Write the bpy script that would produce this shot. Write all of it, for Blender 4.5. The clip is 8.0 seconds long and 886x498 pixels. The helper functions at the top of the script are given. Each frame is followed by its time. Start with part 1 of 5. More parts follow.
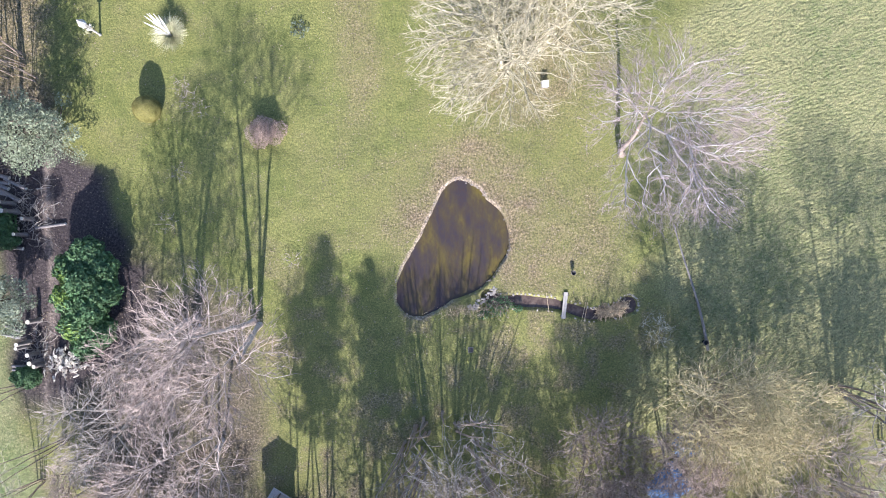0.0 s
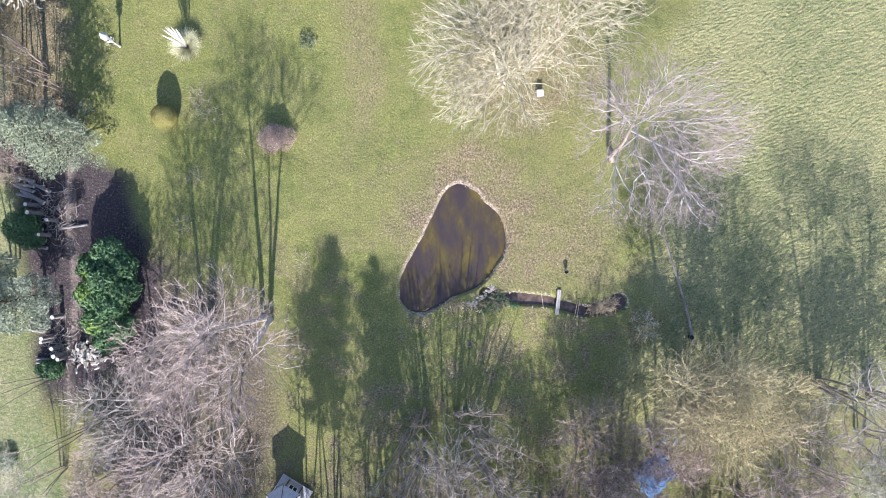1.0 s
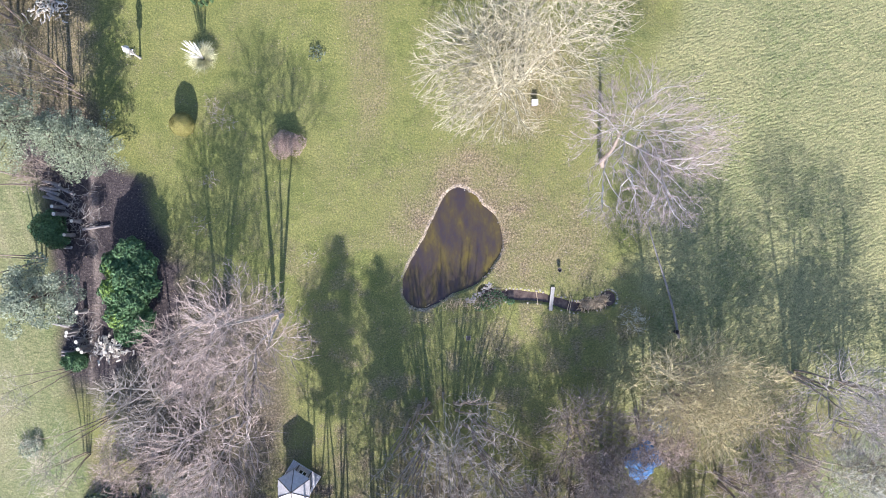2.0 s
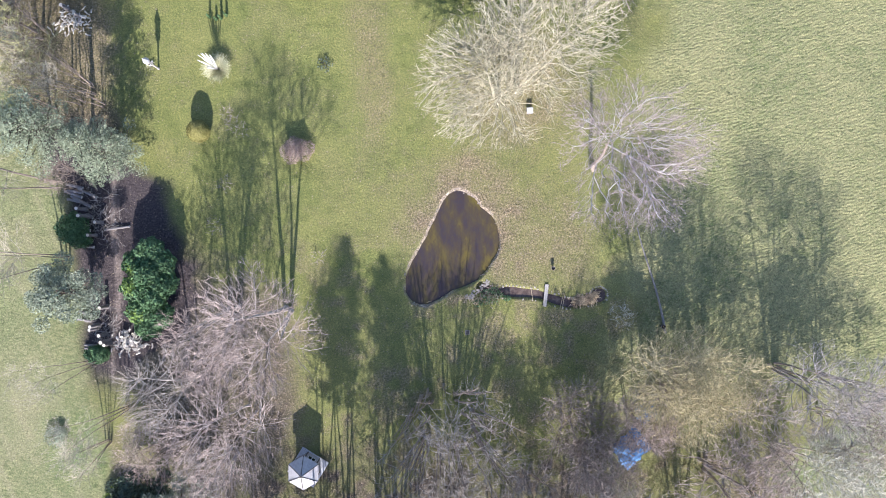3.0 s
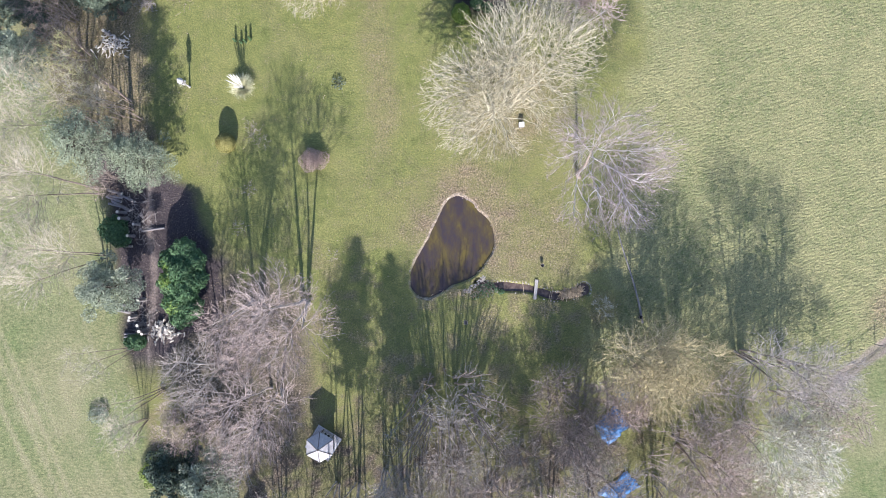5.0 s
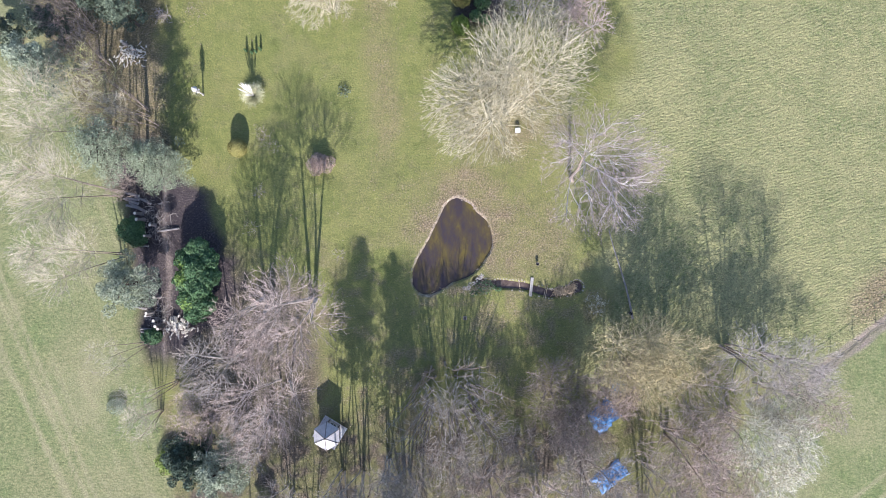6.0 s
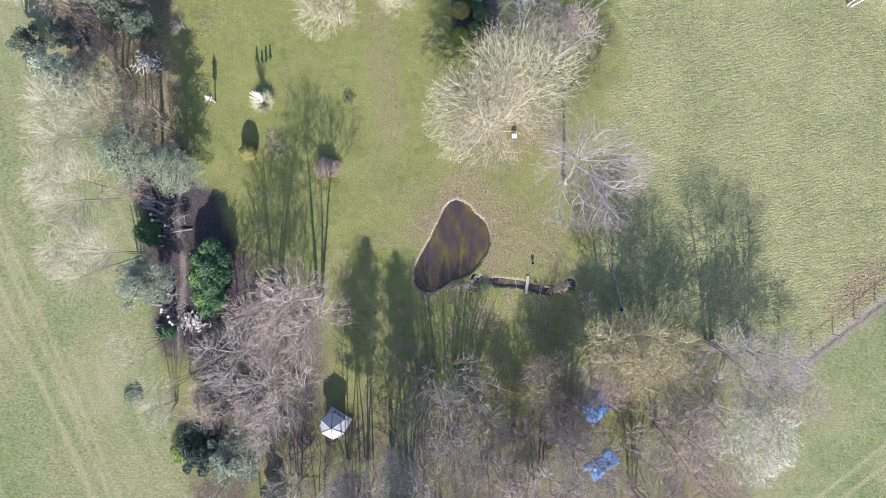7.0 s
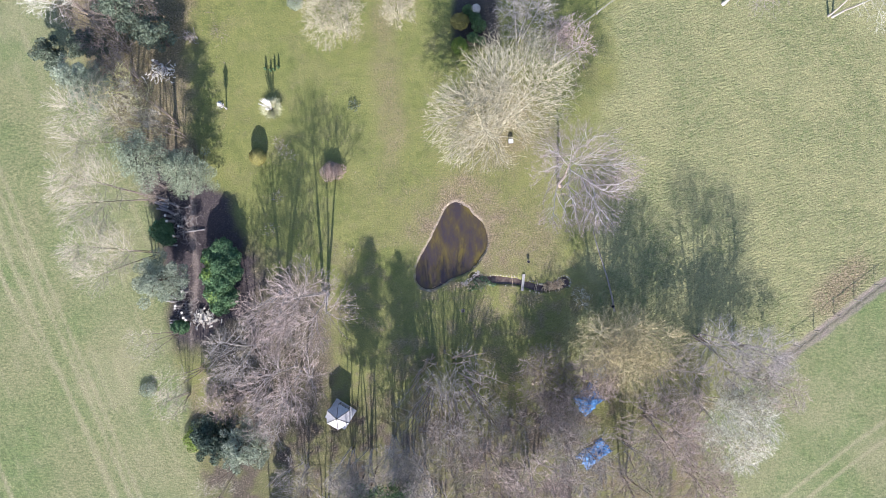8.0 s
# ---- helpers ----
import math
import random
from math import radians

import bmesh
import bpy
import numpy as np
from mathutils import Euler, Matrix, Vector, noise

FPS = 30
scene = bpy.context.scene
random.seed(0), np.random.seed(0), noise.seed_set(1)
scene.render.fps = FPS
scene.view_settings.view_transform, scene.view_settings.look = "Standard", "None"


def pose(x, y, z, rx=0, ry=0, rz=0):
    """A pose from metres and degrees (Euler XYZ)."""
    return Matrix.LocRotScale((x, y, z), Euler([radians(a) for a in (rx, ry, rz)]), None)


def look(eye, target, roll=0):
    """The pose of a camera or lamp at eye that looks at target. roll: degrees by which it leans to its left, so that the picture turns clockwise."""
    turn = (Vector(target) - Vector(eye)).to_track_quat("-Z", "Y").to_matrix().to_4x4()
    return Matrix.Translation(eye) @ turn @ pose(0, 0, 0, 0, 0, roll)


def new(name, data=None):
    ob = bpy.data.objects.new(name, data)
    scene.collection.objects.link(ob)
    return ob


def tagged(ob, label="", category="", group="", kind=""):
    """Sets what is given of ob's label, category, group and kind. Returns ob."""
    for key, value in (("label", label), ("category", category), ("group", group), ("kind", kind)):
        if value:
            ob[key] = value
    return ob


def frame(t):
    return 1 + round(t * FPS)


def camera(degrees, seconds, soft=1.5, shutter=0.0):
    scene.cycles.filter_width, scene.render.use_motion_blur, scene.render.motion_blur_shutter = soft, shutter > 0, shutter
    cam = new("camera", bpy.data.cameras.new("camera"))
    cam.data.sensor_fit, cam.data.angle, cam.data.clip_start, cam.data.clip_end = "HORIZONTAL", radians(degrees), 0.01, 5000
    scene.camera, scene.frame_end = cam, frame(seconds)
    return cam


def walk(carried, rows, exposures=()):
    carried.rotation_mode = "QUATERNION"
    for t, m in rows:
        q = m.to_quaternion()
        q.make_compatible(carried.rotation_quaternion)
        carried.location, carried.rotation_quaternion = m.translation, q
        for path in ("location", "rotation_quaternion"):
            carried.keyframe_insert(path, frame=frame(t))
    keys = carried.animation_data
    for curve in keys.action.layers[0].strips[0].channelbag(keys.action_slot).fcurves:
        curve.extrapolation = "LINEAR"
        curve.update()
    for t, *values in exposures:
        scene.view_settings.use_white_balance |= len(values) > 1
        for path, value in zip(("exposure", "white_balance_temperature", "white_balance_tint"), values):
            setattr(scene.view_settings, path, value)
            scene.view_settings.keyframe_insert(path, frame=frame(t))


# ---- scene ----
# ---------------------------------------------------------------- camera: a drone that climbs and looks straight down
cam = camera(70.0, 8.0, soft=1.0)
ROWS = [
    # seconds, x, y, height, yaw
    (0.0, 0.00, 0.00, 41.43, 0.04),
    (0.5, -0.01, 0.00, 42.58, 0.08),
    (1.0, -0.03, -0.01, 43.88, 0.10),
    (1.5, -0.05, -0.02, 45.26, 0.13),
    (2.2, -0.08, -0.04, 47.27, 0.15),
    (3.0, -0.11, -0.07, 49.62, 0.16),
    (3.5, -0.13, -0.09, 51.10, 0.16),
    (4.0, -0.15, -0.11, 52.57, 0.16),
    (4.5, -0.17, -0.13, 54.05, 0.16),
    (5.2, -0.20, -0.16, 56.13, 0.16),
    (6.0, -0.22, -0.20, 58.54, 0.17),
    (6.5, -0.23, -0.22, 60.07, 0.17),
    (7.0, -0.24, -0.24, 61.62, 0.18),
    (7.5, -0.24, -0.27, 63.19, 0.19),
    (8.0, -0.24, -0.29, 64.75, 0.21),
]
walk(cam, [(t, pose(x, y, z, 0, 0, yaw)) for t, x, y, z, yaw in ROWS], [(0.0, 1.54, 5820, 19), (3.0, 1.44, 5820, 19), (8.0, 1.31, 5820, 19)])

# ---------------------------------------------------------------- daylight: clear winter noon, the sun low in the south
SUN_UP, SUN_TURN = 30.0, 178.0
world = bpy.data.worlds.new("sky")
scene.world = world
world.use_nodes = True
sky = world.node_tree.nodes.new("ShaderNodeTexSky")
sky.sky_type, sky.sun_disc = "NISHITA", False
sky.ozone_density = 2.5
sky.sun_elevation, sky.sun_rotation = radians(SUN_UP), radians(SUN_TURN)
world.node_tree.nodes["Background"].inputs["Strength"].default_value = 0.105
world.node_tree.links.new(sky.outputs[0], world.node_tree.nodes["Background"].inputs["Color"])
sun = new("sun", bpy.data.lights.new("sun", "SUN"))
sun.data.energy, sun.data.angle, sun.data.color = 4.0, radians(0.6), (1.0, 0.95, 0.86)
az = radians(SUN_TURN)
to_sun = Vector((math.sin(az) * math.cos(radians(SUN_UP)), math.cos(az) * math.cos(radians(SUN_UP)), math.sin(radians(SUN_UP))))
sun.matrix_world = look(to_sun * 200, (0, 0, 0))


# ---------------------------------------------------------------- materials
def mat(name, build):
    m = bpy.data.materials.new(name)
    m.use_nodes = True
    nt = m.node_tree
    bsdf = nt.nodes["Principled BSDF"]
    build(nt, bsdf)
    return m


def nd(nt, kind, **values):
    n = nt.nodes.new(kind)
    for k, v in values.items():
        n.inputs[k].default_value = v
    return n


def ramp(nt, src, stops):
    r = nt.nodes.new("ShaderNodeValToRGB")
    el = r.color_ramp.elements
    while len(el) < len(stops):
        el.new(0.5)
    for e, (p, c) in zip(el, stops):
        e.position, e.color = p, (*c, 1)
    nt.links.new(src, r.inputs["Fac"])
    return r.outputs["Color"]


def noise_tex(nt, scale, detail=4.0, rough=0.55, stretch=None, turn=0.0):
    tc = nt.nodes.new("ShaderNodeTexCoord")
    n = nd(nt, "ShaderNodeTexNoise", Scale=scale, Detail=detail, Roughness=rough)
    if stretch:
        mp = nt.nodes.new("ShaderNodeMapping")
        mp.vector_type = "TEXTURE"
        mp.inputs["Scale"].default_value = [1 / v for v in stretch]
        mp.inputs["Rotation"].default_value = (0, 0, radians(turn))
        nt.links.new(tc.outputs["Object"], mp.inputs["Vector"])
        nt.links.new(mp.outputs["Vector"], n.inputs["Vector"])
    else:
        nt.links.new(tc.outputs["Object"], n.inputs["Vector"])
    return n.outputs["Fac"]


def mix(nt, fac, a, b, mode="MIX"):
    m = nt.nodes.new("ShaderNodeMix")
    m.data_type, m.blend_type = "RGBA", mode
    for sock, v in ((m.inputs[0], fac), (m.inputs[6], a), (m.inputs[7], b)):
        if isinstance(v, (int, float)):
            sock.default_value = v
        elif isinstance(v, tuple):
            sock.default_value = (*v, 1)
        else:
            nt.links.new(v, sock)
    return m.outputs[2]


def bump(nt, bsdf, height, strength, distance):
    b = nd(nt, "ShaderNodeBump", Strength=strength, Distance=distance)
    nt.links.new(height, b.inputs["Height"])
    nt.links.new(b.outputs["Normal"], bsdf.inputs["Normal"])


def varied(name, dark, light, scale=3.0, rough=0.85, island=0.5, bump_s=0.4, bump_d=0.01, stretch=None, metal=0.0):
    """A surface with grain and stains between two colours, and each piece a little different."""
    def build(nt, bsdf):
        a = noise_tex(nt, scale, 6, 0.65, stretch)
        b = noise_tex(nt, scale * 0.13, 3)
        col = ramp(nt, a, [(0.3, dark), (0.7, light)])
        col = mix(nt, ramp(nt, b, [(0.35, (0, 0, 0)), (0.7, (0.35, 0.35, 0.35))]), col, tuple(0.6 * c for c in dark))
        if island:
            geo = nt.nodes.new("ShaderNodeNewGeometry")
            hv = nd(nt, "ShaderNodeHueSaturation")
            mr = nd(nt, "ShaderNodeMapRange")
            mr.inputs["To Min"].default_value, mr.inputs["To Max"].default_value = 1 - island, 1 + island * 0.7
            nt.links.new(geo.outputs["Random Per Island"], mr.inputs["Value"])
            nt.links.new(mr.outputs[0], hv.inputs["Value"])
            nt.links.new(col, hv.inputs["Color"])
            col = hv.outputs["Color"]
        nt.links.new(col, bsdf.inputs["Base Color"])
        bsdf.inputs["Roughness"].default_value = rough
        bsdf.inputs["Metallic"].default_value = metal
        bsdf.inputs["Specular IOR Level"].default_value = 0.3
        bump(nt, bsdf, a, bump_s, bump_d)
    return mat(name, build)


def build_ground(nt, bsdf):
    za = nt.nodes.new("ShaderNodeAttribute")
    za.attribute_name = "zone"
    sep = nt.nodes.new("ShaderNodeSeparateColor")
    nt.links.new(za.outputs["Color"], sep.inputs[0])
    zb = nt.nodes.new("ShaderNodeAttribute")
    zb.attribute_name = "zone_b"
    sepb = nt.nodes.new("ShaderNodeSeparateColor")
    nt.links.new(zb.outputs["Color"], sepb.inputs[0])
    big, mid, fine, grain = noise_tex(nt, 0.22, 4), noise_tex(nt, 1.3, 5), noise_tex(nt, 7.0, 5, 0.7), noise_tex(nt, 26.0, 3, 0.7)
    lawn = ramp(nt, mid, [(0.3, (0.122, 0.142, 0.044)), (0.7, (0.215, 0.220, 0.070))])
    lawn = mix(nt, ramp(nt, big, [(0.38, (0, 0, 0)), (0.62, (0.8, 0.8, 0.8))]), lawn, (0.230, 0.225, 0.078))
    lawn = mix(nt, ramp(nt, fine, [(0.35, (0, 0, 0)), (0.65, (0.5, 0.5, 0.5))]), lawn, (0.085, 0.105, 0.032))
    field = ramp(nt, mid, [(0.32, (0.130, 0.157, 0.060)), (0.68, (0.238, 0.230, 0.103))])
    field = mix(nt, ramp(nt, fine, [(0.42, (0, 0, 0)), (0.62, (0.6, 0.6, 0.6))]), field, (0.270, 0.252, 0.140))
    wide = noise_tex(nt, 0.11, 5, 0.6)
    field = mix(nt, ramp(nt, wide, [(0.42, (0, 0, 0)), (0.60, (0.6, 0.6, 0.6))]), field, (0.290, 0.270, 0.130))
    west = ramp(nt, mid, [(0.3, (0.094, 0.142, 0.050)), (0.7, (0.163, 0.190, 0.076))])
    west = mix(nt, ramp(nt, fine, [(0.4, (0, 0, 0)), (0.65, (0.4, 0.4, 0.4))]), west, (0.215, 0.205, 0.105))
    west = mix(nt, ramp(nt, wide, [(0.40, (0, 0, 0)), (0.6, (0.65, 0.65, 0.65))]), west, (0.212, 0.200, 0.104))
    tuft = noise_tex(nt, 3.4, 3, 0.6, (0.75, 1.5, 1))
    west = mix(nt, 1.0, west, ramp(nt, tuft, [(0.33, (0.66, 0.70, 0.66)), (0.5, (1, 1, 1)), (0.67, (1.3, 1.24, 1.22))]), "MULTIPLY")
    litter = ramp(nt, fine, [(0.36, (0.090, 0.078, 0.042)), (0.5, (0.205, 0.160, 0.095)), (0.64, (0.350, 0.275, 0.185))])
    # soil colour, dark enough to stand in for shade under the trees too
    soil_shade = ramp(nt, fine, [(0.32, (0.034, 0.028, 0.028)), (0.58, (0.080, 0.066, 0.065)), (0.75, (0.170, 0.142, 0.132))])
    bank = ramp(nt, fine, [(0.35, (0.13, 0.10, 0.07)), (0.55, (0.38, 0.31, 0.24)), (0.7, (0.55, 0.48, 0.40))])
    path = ramp(nt, fine, [(0.35, (0.13, 0.102, 0.085)), (0.6, (0.25, 0.205, 0.175)), (0.75, (0.37, 0.315, 0.275))])
    worn = ramp(nt, fine, [(0.35, (0.20, 0.175, 0.09)), (0.65, (0.36, 0.325, 0.20))])
    col = mix(nt, sep.outputs[1], lawn, field)
    col = mix(nt, sepb.outputs[1], col, west)
    col = mix(nt, sepb.outputs[2], col, worn)
    col = mix(nt, sep.outputs[0], col, litter)
    col = mix(nt, sep.outputs[2], col, soil_shade)
    col = mix(nt, sepb.outputs[0], col, bank)
    col = mix(nt, za.outputs["Alpha"], col, path)
    clod = noise_tex(nt, 6.5, 5, 0.72)
    uneven = nd(nt, "ShaderNodeMapRange")
    uneven.inputs["To Min"].default_value = 0.30
    nt.links.new(sep.outputs[0], uneven.inputs["Value"])
    col = mix(nt, uneven.outputs[0], col, ramp(nt, clod, [(0.30, (0.34, 0.35, 0.38)), (0.5, (0.94, 0.94, 0.95)), (0.70, (1.6, 1.53, 1.42))]), "MULTIPLY")
    blade = noise_tex(nt, 11.5, 3, 0.6)
    col = mix(nt, 1.0, col, ramp(nt, blade, [(0.30, (0.60, 0.64, 0.60)), (0.5, (1, 1, 1)), (0.70, (1.42, 1.36, 1.34))]), "MULTIPLY")
    speck = ramp(nt, grain, [(0.28, (0.56, 0.57, 0.57)), (0.5, (1, 1, 1)), (0.72, (1.46, 1.43, 1.38))])
    col = mix(nt, 1.0, col, speck, "MULTIPLY")
    nt.links.new(col, bsdf.inputs["Base Color"])
    bsdf.inputs["Roughness"].default_value = 0.95
    bsdf.inputs["Specular IOR Level"].default_value = 0.1
    lump = mix(nt, sep.outputs[1], noise_tex(nt, 5.6, 2.5, 0.6), noise_tex(nt, 5.0, 2.4, 0.6, (0.72, 1.25, 1), 28))
    tall, high = nt.nodes.new("ShaderNodeMath"), nt.nodes.new("ShaderNodeMath")
    tall.operation, high.operation = "MULTIPLY_ADD", "MULTIPLY"
    nt.links.new(sep.outputs[1], tall.inputs[0])
    tall.inputs[1].default_value, tall.inputs[2].default_value = 1.05, 0.45
    nt.links.new(lump, high.inputs[0])
    nt.links.new(tall.outputs[0], high.inputs[1])
    bump(nt, bsdf, high.outputs[0], 1.0, 0.12)


def build_water(nt, bsdf):
    a, b = noise_tex(nt, 0.55, 5, 0.6, (1.6, 0.7, 1)), noise_tex(nt, 4.0, 4, 0.6, (1.5, 0.8, 1))
    # plum-dark patches put sky reflection and shade into the water's colour
    col = ramp(nt, a, [(0.40, (0.046, 0.037, 0.039)), (0.54, (0.070, 0.055, 0.030)), (0.68, (0.115, 0.090, 0.024))])
    col = mix(nt, ramp(nt, b, [(0.45, (0, 0, 0)), (0.7, (0.4, 0.4, 0.4))]), col, (0.060, 0.036, 0.026))
    nt.links.new(col, bsdf.inputs["Base Color"])
    bsdf.inputs["Roughness"].default_value = 0.06
    bsdf.inputs["IOR"].default_value = 1.33
    bump(nt, bsdf, noise_tex(nt, 6.0, 2), 0.06, 0.01)


GROUND = mat("ground", build_ground)
WATER = mat("pond_water", build_water)


def build_stream(nt, bsdf):
    a = noise_tex(nt, 2.2, 5, 0.65)
    nt.links.new(ramp(nt, a, [(0.35, (0.045, 0.034, 0.030)), (0.55, (0.105, 0.075, 0.062)), (0.7, (0.16, 0.125, 0.095))]), bsdf.inputs["Base Color"])
    bsdf.inputs["Roughness"].default_value = 0.12
    bsdf.inputs["IOR"].default_value = 1.33


STREAM_WATER = mat("stream_water", build_stream)
CREAM = varied("cream_bark", (0.34, 0.30, 0.20), (0.66, 0.60, 0.43), 3, island=0.35)
CREAM_TWIG = varied("cream_twig", (0.33, 0.29, 0.18), (0.60, 0.54, 0.365), 2, island=0.4)
BIRCH = varied("birch_bark", (0.42, 0.38, 0.345), (0.74, 0.68, 0.615), 4, island=0.15, stretch=(1, 1, 4))
BIRCH_TWIG = varied("birch_twig", (0.28, 0.22, 0.20), (0.52, 0.42, 0.385), 2, island=0.45)
PINK = varied("beech_bark", (0.36, 0.30, 0.26), (0.63, 0.54, 0.47), 3, island=0.3)
PINK_TWIG = varied("beech_twig", (0.29, 0.225, 0.188), (0.54, 0.44, 0.372), 2, island=0.5)
CHERRY_TWIG = varied("cherry_twig", (0.36, 0.272, 0.236), (0.61, 0.49, 0.435), 2, island=0.4)
GREY = varied("grey_bark", (0.30, 0.265, 0.225), (0.58, 0.52, 0.45), 3, island=0.3)
GREY_TWIG = varied("grey_twig", (0.21, 0.18, 0.15), (0.46, 0.40, 0.335), 2, island=0.5)
LILAC_TWIG = varied("lilac_grey_twig", (0.30, 0.26, 0.225), (0.52, 0.46, 0.41), 2, island=0.5)
YELLOW = varied("willow_bark", (0.36, 0.31, 0.18), (0.62, 0.54, 0.34), 3, island=0.3)
YELLOW_TWIG = varied("willow_twig", (0.30, 0.25, 0.125), (0.60, 0.51, 0.285), 2, island=0.5)
ELDER_TWIG = varied("elder_twig", (0.36, 0.33, 0.13), (0.64, 0.60, 0.28), 2, island=0.4)
BROWN = varied("brown_bark", (0.20, 0.155, 0.12), (0.42, 0.335, 0.265), 3, island=0.3)
BROWN_TWIG = varied("brown_twig", (0.20, 0.155, 0.125), (0.42, 0.34, 0.275), 2, island=0.5)
WHITE_TWIG = varied("white_twig", (0.48, 0.445, 0.345), (0.80, 0.755, 0.61), 2, island=0.4)
PALE_TWIG = varied("pale_beige_twig", (0.34, 0.295, 0.21), (0.60, 0.53, 0.395), 2, island=0.4)
DARK_BARK = varied("dark_bark", (0.06, 0.045, 0.035), (0.16, 0.12, 0.09), 4, island=0.3)
LAUREL = varied("laurel_leaf", (0.062, 0.128, 0.054), (0.15, 0.255, 0.105), 2, rough=0.6, island=0.45, bump_s=0.1)
LAUREL_LIME = varied("laurel_young_leaf", (0.14, 0.24, 0.045), (0.28, 0.38, 0.09), 2, rough=0.45, island=0.4, bump_s=0.1)
PINE = varied("pine_needles", (0.165, 0.20, 0.125), (0.37, 0.405, 0.265), 1.2, rough=0.8, island=0.35, bump_s=0.1)
SAGE = varied("sage_foliage", (0.22, 0.26, 0.17), (0.42, 0.45, 0.32), 1.2, rough=0.8, island=0.35, bump_s=0.1)
CONIFER = varied("dark_conifer_needles", (0.058, 0.085, 0.056), (0.14, 0.18, 0.115), 1.2, rough=0.7, island=0.55, bump_s=0.1)
THICKET = varied("muted_evergreen_leaf", (0.085, 0.112, 0.072), (0.20, 0.235, 0.155), 1.5, rough=0.7, island=0.5, bump_s=0.1)
GREEN = varied("evergreen_leaf", (0.06, 0.12, 0.045), (0.16, 0.24, 0.09), 1.5, rough=0.6, island=0.5, bump_s=0.1)
LIME = varied("lime_leaf", (0.14, 0.22, 0.03), (0.30, 0.36, 0.07), 1.5, rough=0.6, island=0.4, bump_s=0.1)
GOLD = varied("golden_leaf", (0.19, 0.18, 0.045), (0.34, 0.30, 0.10), 2, rough=0.75, island=0.25, bump_s=0.1)
HEATHER = varied("purple_brown_leaf", (0.35, 0.25, 0.195), (0.62, 0.475, 0.375), 2, rough=0.8, island=0.5, bump_s=0.1)
STRAW = varied("straw_blade", (0.40, 0.40, 0.22), (0.72, 0.68, 0.44), 2, rough=0.7, island=0.4, bump_s=0.1)
PLUME = varied("white_plume", (0.70, 0.66, 0.60), (0.88, 0.84, 0.78), 2, rough=0.9, island=0.15)
LEAF = varied("fallen_leaf", (0.22, 0.175, 0.115), (0.44, 0.36, 0.255), 2, rough=0.8, island=0.6, bump_s=0.1)
GRASS = varied("grass_blade", (0.150, 0.172, 0.066), (0.265, 0.262, 0.120), 1.0, rough=0.8, island=0.5, bump_s=0.1)
STONE = varied("pale_stone", (0.13, 0.115, 0.095), (0.36, 0.31, 0.265), 5, island=0.5)
PLANK = varied("weathered_plank", (0.30, 0.275, 0.24), (0.50, 0.465, 0.41), 4, stretch=(8, 1, 1), island=0.15)
DECK = varied("grey_deck_board", (0.45, 0.43, 0.41), (0.72, 0.69, 0.66), 3, stretch=(1, 8, 1), island=0.15)
PALE_ROOF = varied("pale_roof_felt", (0.34, 0.325, 0.32), (0.54, 0.52, 0.51), 5, island=0.06, rough=0.5)
WHITE = varied("white_paint", (0.66, 0.64, 0.60), (0.82, 0.80, 0.76), 4, island=0.0, rough=0.5)
DARK_WOOD = varied("dark_stained_wood", (0.05, 0.042, 0.036), (0.13, 0.11, 0.095), 6, stretch=(6, 6, 1), island=0.1)
WALL_WOOD = varied("grey_weatherboard", (0.24, 0.22, 0.21), (0.40, 0.37, 0.35), 5, stretch=(1, 1, 8), island=0.1)
GLASS = varied("dark_window_glass", (0.015, 0.017, 0.02), (0.03, 0.034, 0.04), 2, rough=0.08, island=0, bump_s=0.0)
TARP = varied("blue_tarpaulin", (0.04, 0.13, 0.30), (0.17, 0.34, 0.60), 5, rough=0.45, island=0, bump_s=0.8, bump_d=0.05)
CUT = varied("fresh_cut_wood", (0.62, 0.55, 0.44), (0.84, 0.78, 0.68), 6, island=0.15)
LOG = varied("grey_log_bark", (0.14, 0.12, 0.11), (0.36, 0.33, 0.31), 5, stretch=(6, 6, 1), island=0.25)
IRON = varied("black_iron", (0.010, 0.010, 0.011), (0.03, 0.03, 0.033), 8, rough=0.5, island=0, metal=0.6)
FENCE = varied("grey_fence_wood", (0.19, 0.165, 0.14), (0.37, 0.335, 0.295), 5, stretch=(6, 6, 1), island=0.15)
EDGE_STONE = varied("weathered_edge_stone", (0.22, 0.19, 0.155), (0.44, 0.39, 0.325), 5, island=0.5)
REED = varied("dry_reed", (0.42, 0.31, 0.185), (0.72, 0.575, 0.37), 2, island=0.5)


# ---------------------------------------------------------------- mesh helpers
def mesh_np(name, verts, faces, material, smooth=False):
    """A mesh object's data from arrays: verts (n, 3), faces (m, 3 or 4)."""
    me = bpy.data.meshes.new(name)
    verts, faces = np.asarray(verts, np.float32), np.asarray(faces, np.int32)
    k = faces.shape[1]
    me.vertices.add(len(verts))
    me.vertices.foreach_set("co", verts.ravel())
    me.loops.add(faces.size)
    me.loops.foreach_set("vertex_index", faces.ravel())
    me.polygons.add(len(faces))
    me.polygons.foreach_set("loop_start", np.arange(0, faces.size, k, dtype=np.int32))
    me.polygons.foreach_set("use_smooth", np.full(len(faces), smooth))
    me.update(calc_edges=True)
    me.materials.append(material)
    return me


def from_bm(name, bm, material, smooth=False):
    me = bpy.data.meshes.new(name)
    bmesh.ops.recalc_face_normals(bm, faces=bm.faces)
    for f in bm.faces:
        f.smooth = smooth
    bm.to_mesh(me)
    bm.free()
    me.materials.append(material)
    return me


